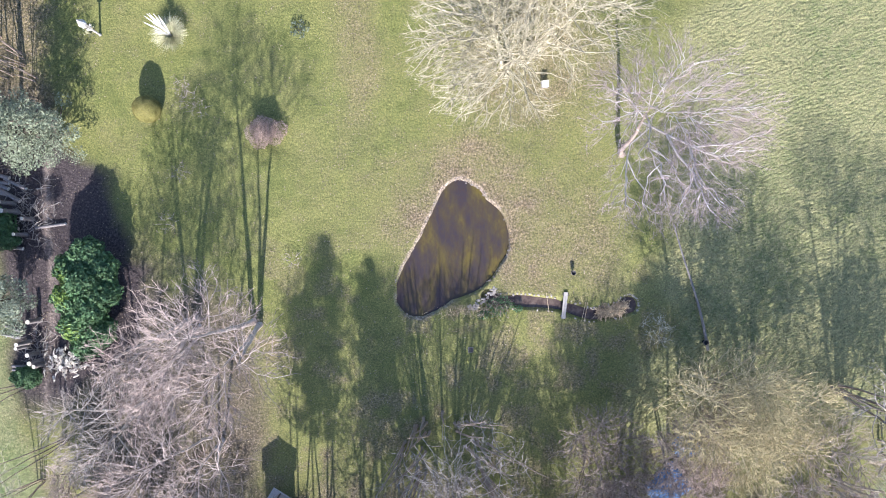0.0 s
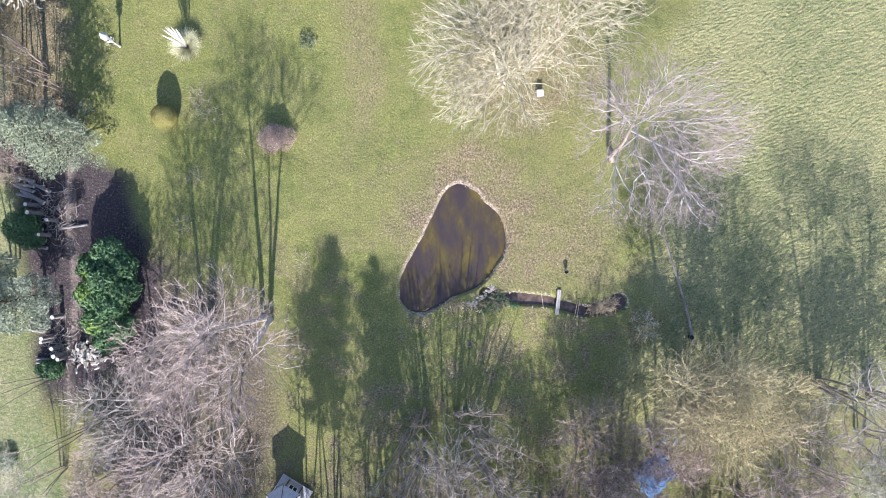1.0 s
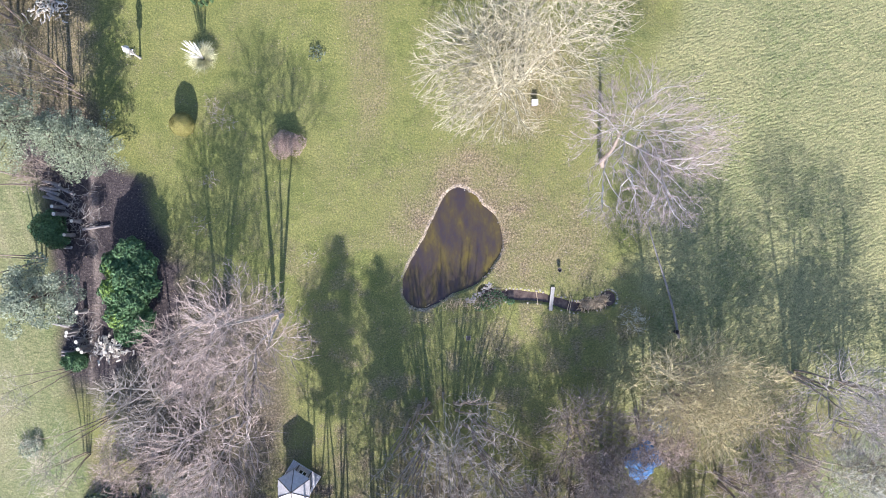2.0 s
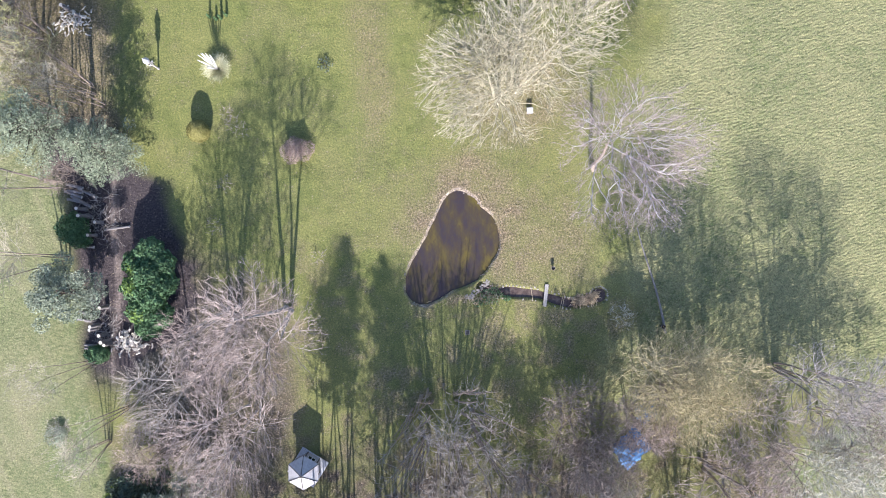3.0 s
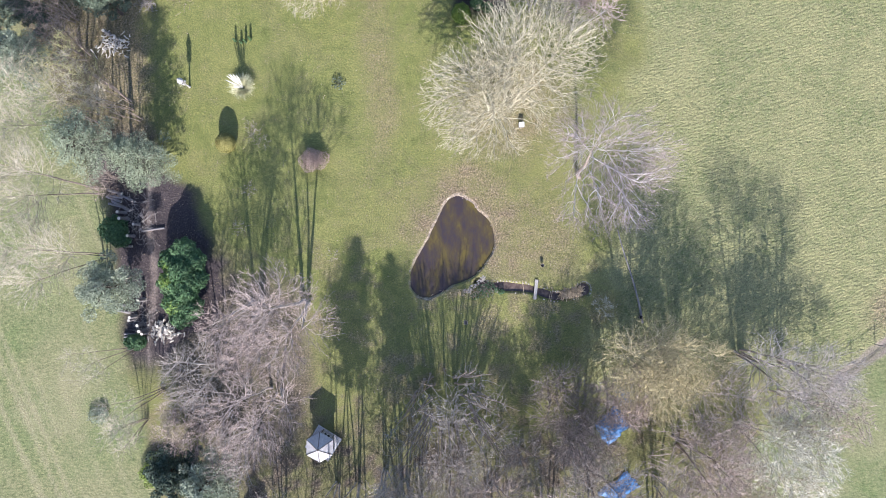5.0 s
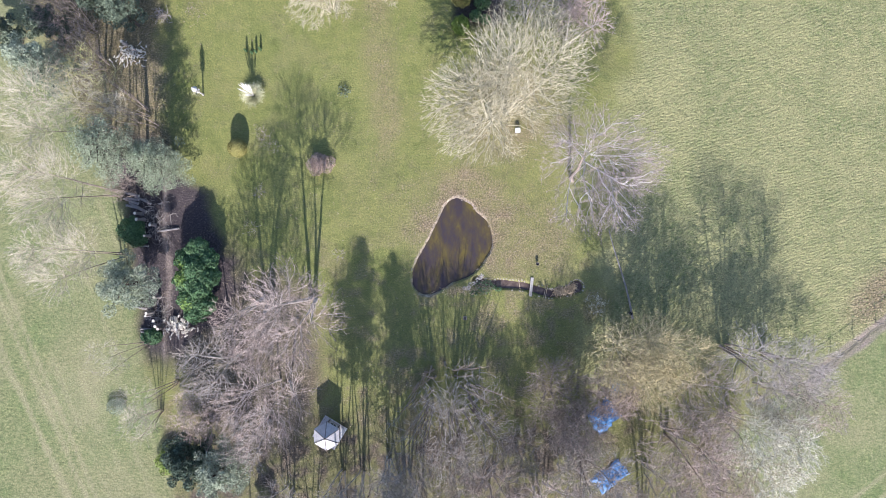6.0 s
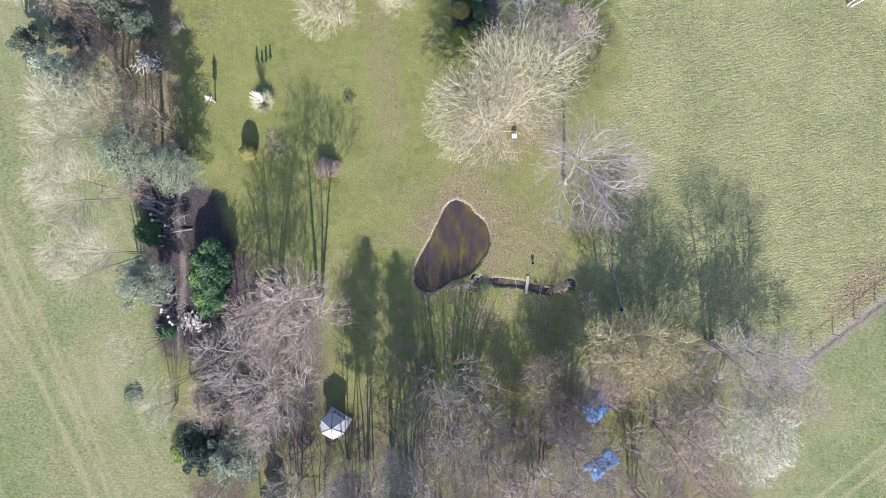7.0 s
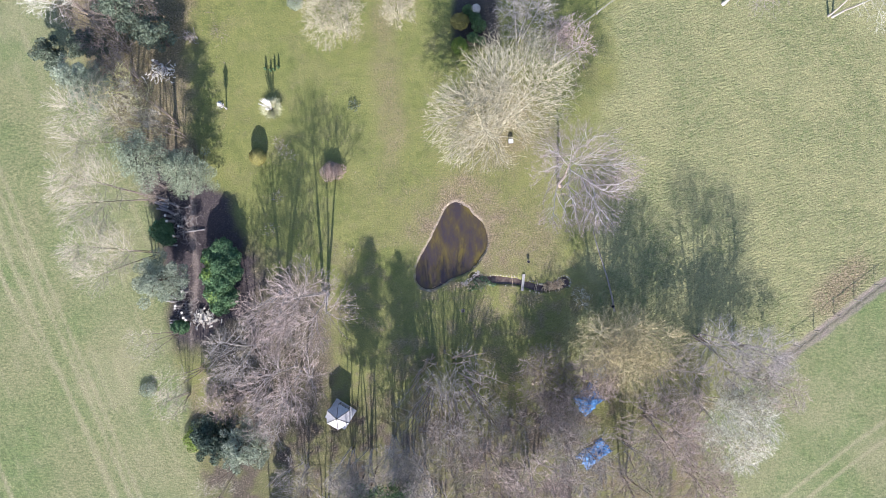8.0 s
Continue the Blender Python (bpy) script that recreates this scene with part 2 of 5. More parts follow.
def part(name, me, parent, label=""):
    ob = new(name, me)
    ob.parent = parent
    if label:
        tagged(ob, label)
    return ob


def base(name, x, y, z=0.0, rz=0.0, **tags):
    ob = new(name)
    ob.empty_display_size = 0.3
    ob.matrix_world = pose(x, y, z, 0, 0, rz)
    return tagged(ob, **tags)


def add_box(bm, cx, cy, cz, sx, sy, sz, rz=0.0, bevel=0.0, tilt=0.0):
    m = pose(cx, cy, cz, tilt, 0, rz) @ Matrix.Diagonal((sx, sy, sz, 1))
    r = bmesh.ops.create_cube(bm, size=1.0, matrix=m)
    if bevel:
        edges = {e for v in r["verts"] for e in v.link_edges}
        bmesh.ops.bevel(bm, geom=list(edges), offset=bevel, segments=1, affect="EDGES")


def box(name, cx, cy, cz, sx, sy, sz, material, rz=0.0, bevel=0.0, tilt=0.0):
    bm = bmesh.new()
    add_box(bm, cx, cy, cz, sx, sy, sz, rz, bevel, tilt)
    return from_bm(name, bm, material)


def tubes(P, R, sides):
    """Tapered tubes along many paths at once: P (n, k, 3), R (n, k)."""
    n, k, _ = P.shape
    T = np.gradient(P, axis=1)
    T /= np.linalg.norm(T, axis=2, keepdims=True) + 1e-9
    ref = np.array([0.37, 0.61, 0.11])
    U = np.cross(T, ref)
    U /= np.linalg.norm(U, axis=2, keepdims=True) + 1e-9
    V = np.cross(T, U)
    a = np.arange(sides) * 2 * np.pi / sides
    ring = P[:, :, None] + R[:, :, None, None] * (np.cos(a)[None, None, :, None] * U[:, :, None] + np.sin(a)[None, None, :, None] * V[:, :, None])
    verts = ring.reshape(-1, 3)
    i = (np.arange(n)[:, None, None] * k + np.arange(k - 1)[None, :, None]) * sides
    j = np.arange(sides)[None, None, :]
    j2 = (j + 1) % sides
    faces = np.stack([i + j, i + j2, i + sides + j2, i + sides + j], axis=-1).reshape(-1, 4)
    return verts, faces


def spikes(P, R):
    """Three-sided twigs that run out to a point."""
    n = len(P)
    T = unit(P[:, -1] - P[:, 0])
    U = unit(np.cross(T, np.array([0.37, 0.61, 0.11])))
    W = np.cross(T, U)
    r = R[:, :1] * 1.15
    V = np.stack([P[:, 0] + r * U, P[:, 0] + r * (-0.5 * U + 0.87 * W), P[:, 0] + r * (-0.5 * U - 0.87 * W), P[:, -1]], 1).reshape(-1, 3)
    o = np.arange(n)[:, None] * 4
    return V, np.concatenate([o + np.array([0, 1, 3]), o + np.array([1, 2, 3]), o + np.array([2, 0, 3])])


def joined(pieces):
    vs, fs, o = [], [], 0
    for v, f in pieces:
        vs.append(v)
        fs.append(f + o)
        o += len(v)
    return np.concatenate(vs), np.concatenate(fs)


def unit(v):
    return v / (np.linalg.norm(v, axis=-1, keepdims=True) + 1e-9)


def crown_points(rng, n, env, floor, clumps, clump_r, rag):
    """Places in a crown's dome: part of them in clumps near its skin, the rest spread, with a ragged outline."""
    c, e = np.array(env[0]), np.array(env[1])

    def dome(m, inner, outer):
        zz = np.where(rng.random(m) < 0.7, np.sqrt(rng.random(m)), floor + (1 - floor) * rng.random(m))
        az, q = rng.uniform(0, 2 * np.pi, m), np.sqrt(1 - zz ** 2)
        lobe = 1 + rag * (0.5 * np.sin(3 * az + c[2]) + 0.5 * np.sin(5 * az + 4 * zz + e[0] * 9) + 0.35 * np.sin(9 * az + 7 * zz + e[0] * 5))
        return np.stack([q * np.cos(az), q * np.sin(az), zz], 1) * ((inner + (outer - inner) * rng.random(m) ** 0.6) * lobe)[:, None]

    k = n * 11 // 20
    heart = dome(clumps, 0.6, 0.92)
    near = heart[rng.integers(clumps, size=k)] + unit(rng.normal(size=(k, 3))) * (clump_r * rng.random(k) ** 0.5)[:, None]
    p = c + np.concatenate([near, dome(n - k, 0.2, 1.02)]) * e
    p[:, 2] = np.maximum(p[:, 2], 0.12)
    return p


def web(roots, root_len, pts, straight):
    """Joins the places to the stems' nodes one by one, always the cheapest next (reach plus a share of the way back to the foot); gives each one's parent and the order."""
    m, n = len(roots), len(pts)
    d = np.sqrt(((pts[:, None] - roots[None]) ** 2).sum(2))
    cost = d + straight * root_len[None]
    par = np.argmin(cost, axis=1)
    best = cost[np.arange(n), par].astype(np.float32)
    length = (root_len[par] + d[np.arange(n), par]).astype(np.float32)
    X, Y, Z = (np.ascontiguousarray(pts[:, i], dtype=np.float32) for i in range(3))
    order = np.zeros(n, int)
    for s in range(n):
        i = int(np.argmin(best))
        order[s] = i
        best[i] = 1e9
        d = np.sqrt((X - X[i]) ** 2 + (Y - Y[i]) ** 2 + (Z - Z[i]) ** 2)
        c = d + np.float32(straight * length[i])
        up = np.nonzero((c < best) & (best < 1e8))[0]
        best[up], par[up], length[up] = c[up], m + i, length[i] + d[up]
    return par, order


def run(P, d0=0.0):
    seg = np.linalg.norm(np.diff(P, axis=1), axis=2)
    return d0 + np.concatenate([np.zeros((len(P), 1)), np.cumsum(seg, axis=1)], axis=1)


def bare_tree(name, x, y, h, label, bark, twig, r=4.0, cx=0.0, cy=0.0, low=0.3, stems=1, spread=0.3, fan=0.25, trunk=0.16, n=(16, 150, 1100, 4500), fork=0.038,
              wob=0.18, seed=1, twig_r=0.016, out=0.3, group="", gap=None, floor=-0.5, foot=None, straight=0.42, clump_r=0.30, rag=0.16, ry=1.0, lean=0.8, long=1.0, tip=None, stem_h=(0.80, 0.93), bold=0.8):
    """A leafless tree: stems from the base, forking limbs, branches and many fine twigs inside a crown about (x + cx, y + cy)."""
    rng = np.random.default_rng(seed)
    ob = base(name, x, y, 0, label=label, category="tree", group=group)
    zc, rz = h * (1 + low) / 2, h * (1 - low) / 2
    env = ((cx, cy, zc), (r, r * ry, rz))
    k = 9
    t = np.linspace(0, 1, k)
    P = np.zeros((stems, k, 3))
    for i in range(stems):
        a = i * 2.399 + rng.uniform(-0.4, 0.4)
        b0 = np.array([math.cos(a), math.sin(a)]) * spread * (0.4 + 0.6 * rng.random()) * (stems > 1)
        top = b0 + np.array(tip or (cx * lean, cy * lean)) + np.array([math.cos(a), math.sin(a) * ry]) * r * fan * (0.5 + rng.random()) * (stems > 1)
        hh = h * rng.uniform(*stem_h)
        P[i, :, :2] = b0 + (top - b0) * (t ** 1.3)[:, None] + np.cumsum(rng.normal(size=(k, 2)) * 0.035 * wob / 0.18 * h / 8, axis=0) * (t > 0)[:, None]
        P[i, :, 2] = -0.15 + t * (hh + 0.15)
    girth = trunk * stems ** -0.35
    R = girth * (1 - 0.85 * t)[None] * rng.uniform(0.75, 1.1, stems)[:, None]
    R[:, 0] *= 1.35
    pts = crown_points(rng, n[1] + n[2], env, floor, n[0], clump_r, rag)
    if gap:
        pts = pts[np.hypot(pts[:, 0] - gap[0], pts[:, 1] - gap[1]) > gap[2] * rng.uniform(0.8, 1.25, len(pts))]
    # the stems' upper nodes are where limbs may leave them
    fine = np.linspace(0, k - 1, 25)
    S = np.stack([np.stack([np.interp(fine, np.arange(k), P[i, :, j]) for j in range(3)], 1) for i in range(stems)])
    SR = np.stack([np.interp(fine, np.arange(k), R[i]) for i in range(stems)])
    first = int(25 * max(0.12, low * 0.62))
    roots, root_len, root_r = S[:, first:].reshape(-1, 3), run(S)[:, first:].ravel(), SR[:, first:].ravel()
    par, order = web(roots, root_len * 0.75, pts, straight)
    m, N = len(roots), len(pts)
    count, heavy = np.ones(N), np.full(N, -1)
    top = np.zeros(N)
    for i in order[::-1]:
        p = par[i] - m
        if p >= 0:
            count[p] += count[i]
            if count[i] > top[p]:
                top[p], heavy[p] = count[i], i
    node = np.concatenate([roots, pts])
    has = np.nonzero(heavy >= 0)[0]
    for _ in range(4):
        node[m + has] = 0.5 * node[m + has] + 0.25 * (node[par[has]] + node[m + heavy[has]])
    span = np.linalg.norm(node[m:] - node[par], axis=1)
    node[m:] += rng.normal(size=(N, 3)) * (wob * 0.36 * span)[:, None]
    rad = twig_r * 0.46 * count ** 0.36 * np.where(count > 9, bold, 1.0)
    full = np.concatenate([root_r, rad])
    for i in order:
        rad[i] = min(rad[i], 0.85 * full[par[i]] if par[i] < m else 0.97 * full[par[i]], girth * 0.5)
        rad[i] = max(rad[i], twig_r * 0.45)
        full[m + i] = rad[i]
    base_r = np.where((par < m) | (count < 0.45 * np.concatenate([np.ones(m), count])[par]), rad * 1.05, np.minimum(full[par], rad * 1.5))
    for i in range(stems):
        part("stem" if stems > 1 else "trunk", mesh_np("stem", *tubes(P[i:i + 1], R[i:i + 1], 7), foot or bark, True), ob)
    # limbs: the heaviest ways out from the stems
    used = np.zeros(N, bool)
    start = [i for i in np.argsort(-count) if par[i] < m or rad[i] > fork * 0.8][:n[0]]
    for i in start:
        if used[i]:
            continue
        way, j = [i], i
        used[i] = True
        while heavy[j] >= 0 and rad[heavy[j]] > fork * 0.35 and not used[heavy[j]]:
            j = heavy[j]
            used[j] = True
            way.append(j)
        L = np.concatenate([node[par[i]][None], node[m + np.array(way)]])
        part("limb", mesh_np("limb", *tubes(L[None], np.concatenate([[base_r[i]], rad[way]])[None], 5), bark, True), ob)
    rest = ~used
    thick = rest & (rad > fork * 0.42)
    E = np.stack([node[par], node[m:]], 1)
    ER = np.stack([base_r, rad], 1)
    v, f = tubes(E[thick], ER[thick], 4)
    tagged(part("branchwork", mesh_np("branchwork", v, f, bark, True), ob), kind="stuff")
    thin = rest & ~thick
    v, f = tubes(E[thin], ER[thin], 3)
    f = np.concatenate([f[:, :3], f[:, [0, 2, 3]]])
    # the last fine shoots run on from the small branches
    w = np.where(thin, 1.0, 0.12)
    at = rng.choice(N, int(n[3] * 0.9), p=w / w.sum())
    u = rng.random(len(at))[:, None]
    A = E[at, 0] * (1 - u) + E[at, 1] * u
    d = unit(unit(E[at, 1] - E[at, 0]) + out * unit(A - np.array(env[0])) + 0.62 * rng.normal(size=(len(at), 3)))
    B = A + d * (long * rng.uniform(0.09, 0.24, len(at)) * (0.5 * r + 0.8))[:, None]
    B[:, 2] = np.maximum(B[:, 2], 0.05)
    v2, f2 = spikes(np.stack([A, B], 1), np.full((len(at), 2), 1.0) * (twig_r * rng.uniform(0.32, 0.50, len(at)))[:, None])
    part("crown", mesh_np("crown", *joined([(v, f), (v2, f2)]), twig, False), ob, "fine bare twigs")["kind"] = "stuff"
    return ob


def leaf_cloud(rng, pts, nrm, size, tilt=0.6):
    """Small folded leaves (two triangles each) at the points, facing about along the normals."""
    n = len(pts)
    nn = unit(nrm + tilt * rng.normal(size=(n, 3)))
    u = unit(np.cross(nn, rng.normal(size=(n, 3))))
    v = np.cross(nn, u)
    s = (size * rng.uniform(0.6, 1.25, n))[:, None]
    w = s * rng.uniform(0.35, 0.6, n)[:, None]
    V = np.stack([pts - u * s, pts - v * w + nn * w * 0.4, pts + u * s, pts + v * w + nn * w * 0.4], axis=1).reshape(-1, 3)
    o = np.arange(n)[:, None] * 4
    F = np.concatenate([o + np.array([0, 1, 2]), o + np.array([0, 2, 3])])
    return V, F


def lobe_points(rng, lobes, n, skin=0.45):
    """Points over the skins of ellipsoid lobes (x, y, z, rx, ry, rz), most of them near the surface."""
    L = np.array(lobes, float)
    area = (L[:, 3] * L[:, 4] + L[:, 3] * L[:, 5] + L[:, 4] * L[:, 5])
    i = rng.choice(len(L), n, p=area / area.sum())
    d = unit(rng.normal(size=(n, 3)))
    rr = 1 - skin * rng.random(n) ** 2.2
    rough = min(1.0, skin / 0.3)
    bumpy = 1 + 0.13 * rough * np.sin(d[:, 0] * 7 + i) * np.cos(d[:, 1] * 6 + i * 2) + 0.08 * rough * np.sin(d[:, 2] * 11 + i)
    p = L[i, :3] + d * L[i, 3:] * (rr * bumpy)[:, None]
    nr = unit(d / L[i, 3:])
    keep = p[:, 2] > 0.02
    return p[keep], nr[keep]


def leafy(name, x, y, lobes, n, size, label, leaf, category="shrub", trunk_h=0.8, trunk_r=0.08, limbs=0, bark=None, seed=1, second=None, tilt=0.6, group="", skin=0.45):
    """An evergreen: a short trunk with limbs to its lobes, and many small leaves over them."""
    rng = np.random.default_rng(seed)
    ob = base(name, x, y, 0, label=label, category=category, group=group)
    k = 5
    t = np.linspace(0, 1, k)
    P = np.zeros((1, k, 3))
    P[0, :, 2] = -0.1 + t * (trunk_h + 0.1)
    P[0, :, :2] = rng.normal(size=(k, 2)) * 0.03 * t[:, None]
    R = np.linspace(trunk_r, trunk_r * 0.4, k)[None]
    pieces = [tubes(P, R, 7)]
    Q = np.zeros((len(lobes), 4, 3))
    for i, l in enumerate(lobes):
        c = np.array(l[:3])
        z0 = min(trunk_h * 0.95, max(0.15, c[2] - 0.45 * np.hypot(c[0], c[1])))
        for j, s in enumerate(np.linspace(0, 1, 4)):
            Q[i, j] = np.array([0, 0, z0]) * (1 - s) + c * s + rng.normal(size=3) * 0.04 * s
    pieces.append(tubes(Q, np.full((len(lobes), 4), trunk_r * 0.35) * np.linspace(1, 0.4, 4)[None], 4))
    v, f = joined(pieces)
    part("trunk", mesh_np("trunk", v, f, bark or DARK_BARK, True), ob)
    p, nr = lobe_points(rng, lobes, n, skin)
    if second is not None:
        pick = second[1](p) > rng.random(len(p))
        v, f = leaf_cloud(rng, p[pick], nr[pick], size, tilt)
        part("young_leaves", mesh_np("young_leaves", v, f, second[0]), ob, second[2])
        p, nr = p[~pick], nr[~pick]
    v, f = leaf_cloud(rng, p, nr, size, tilt)
    part("crown", mesh_np("crown", v, f, leaf), ob)
    return ob


def value_noise(x, y, scale, seed):
    """Smooth noise of -1 to 1 over arrays of places."""
    tab = np.random.default_rng(seed).uniform(-1, 1, (256, 256))
    fx, fy = x * scale + 1000.3, y * scale + 1000.7
    ix, iy = np.floor(fx).astype(int), np.floor(fy).astype(int)
    ax, ay = fx - ix, fy - iy
    ax, ay = ax * ax * (3 - 2 * ax), ay * ay * (3 - 2 * ay)
    g = lambda i, j: tab[i % 256, j % 256]
    return (g(ix, iy) * (1 - ax) + g(ix + 1, iy) * ax) * (1 - ay) + (g(ix, iy + 1) * (1 - ax) + g(ix + 1, iy + 1) * ax) * ay


def fbm(x, y, scale, seed, octaves=3):
    return sum(value_noise(x, y, scale * 2 ** i, seed + i) * 0.5 ** i for i in range(octaves)) / (2 - 0.5 ** (octaves - 1))


def step(a, b, v):
    s = np.clip((v - a) / (b - a), 0, 1)
    return s * s * (3 - 2 * s)


def smooth_loop(points, n, closed=True):
    """A smooth curve through the points (Catmull-Rom)."""
    p = np.array(points, float)
    if closed:
        p = np.concatenate([p[-1:], p, p[:2]])
    else:
        p = np.concatenate([2 * p[:1] - p[1:2], p, 2 * p[-1:] - p[-2:-1]])
    out = []
    for i in range(1, len(p) - 2):
        t = np.linspace(0, 1, n, endpoint=False)[:, None]
        a, b, c, d = p[i - 1], p[i], p[i + 1], p[i + 2]
        out.append(0.5 * (2 * b + (c - a) * t + (2 * a - 5 * b + 4 * c - d) * t ** 2 + (3 * b - a - 3 * c + d) * t ** 3))
    if not closed:
        out.append(p[-2:-1])
    return np.concatenate(out)


def line_dist(x, y, line, closed=False):
    """Distance from the places to a line of points."""
    q = np.concatenate([line, line[:1]]) if closed else line
    best = np.full(x.shape, 1e9)
    for (ax, ay), (bx, by) in zip(q[:-1], q[1:]):
        dx, dy = bx - ax, by - ay
        s = np.clip(((x - ax) * dx + (y - ay) * dy) / (dx * dx + dy * dy + 1e-12), 0, 1)
        best = np.minimum(best, (x - ax - s * dx) ** 2 + (y - ay - s * dy) ** 2)
    return np.sqrt(best)


def inside(x, y, loop):
    c = np.zeros(x.shape, bool)
    q = np.concatenate([loop, loop[:1]])
    for (ax, ay), (bx, by) in zip(q[:-1], q[1:]):
        if ay != by:
            c ^= ((ay > y) != (by > y)) & (x < (bx - ax) * (y - ay) / (by - ay) + ax)
    return c


# ---------------------------------------------------------------- the lie of the land
POND = smooth_loop([(1.15, 4.59), (0.41, 4.40), (-0.30, 3.55), (-1.0, 1.96), (-1.81, 0.41), (-2.44, -0.78), (-3.03, -2.0), (-3.10, -3.3),
                    (-2.44, -4.25), (-1.33, -4.51), (-0.22, -4.03), (0.6, -3.4), (2.37, -2.74), (3.44, -1.63), (4.18, -0.33), (4.4, 1.07),
                    (3.9, 2.44), (2.8, 3.44), (2.2, 4.1)], 6)
STREAM = smooth_loop([(2.9, -3.05), (3.55, -3.35), (4.85, -3.42), (6.5, -3.5), (8.0, -3.8), (9.65, -4.25), (10.95, -4.1), (12.1, -3.7)], 6, closed=False)
POOL = (12.15, -3.68, 0.62)
FENCE_A, FENCE_B = (33.6, -11.55), (48.0, -0.65)
TRACKS = [smooth_loop([(-52, 16), (-45.6, 0.8), (-40.0, -11.9), (-33.9, -25.9), (-29, -38)], 5, closed=False),
          smooth_loop([(-50.4, 16.4), (-44.0, 1.4), (-38.5, -11.3), (-32.3, -25.4), (-27.4, -37.6)], 5, closed=False),
          smooth_loop([(-49.6, 16.8), (-43.1, 1.8), (-37.6, -10.9), (-31.5, -25.0), (-26.6, -37.2)], 5, closed=False),
          smooth_loop([(-48.2, 3.0), (-44.6, -5.0), (-39.4, -13.6), (-33.2, -26.4), (-28.4, -38)], 5, closed=False),
          smooth_loop([(-55, -8), (-47.0, -20.0), (-43.0, -29.0), (-40, -36)], 5, closed=False),
          smooth_loop([(22, -36), (35.5, -25.0), (45.2, -17.7), (60, -8)], 5, closed=False),
          smooth_loop([(23, -37.4), (36.4, -26.3), (46.1, -19.0), (61, -9.4)], 5, closed=False)]


def water_depth(x, y):
    """Metres inside the water's edge (below 0 outside)."""
    near = (np.abs(x - 5) < 12) & (np.abs(y) < 9)
    d = np.full(x.shape, -9.0)
    xs, ys = x[near], y[near]
    wob = 0.10 * fbm(xs, ys, 1.6, 40)
    p = line_dist(xs, ys, POND, True) * np.where(inside(xs, ys, POND), 1, -1) + wob
    s = 0.40 + 0.08 * value_noise(xs, ys, 0.9, 41) - line_dist(xs, ys, STREAM) + wob * 0.5
    c = POOL[2] - np.hypot(xs - POOL[0], ys - POOL[1]) + wob * 0.5
    d[near] = np.maximum(np.maximum(p, s), c)
    return d


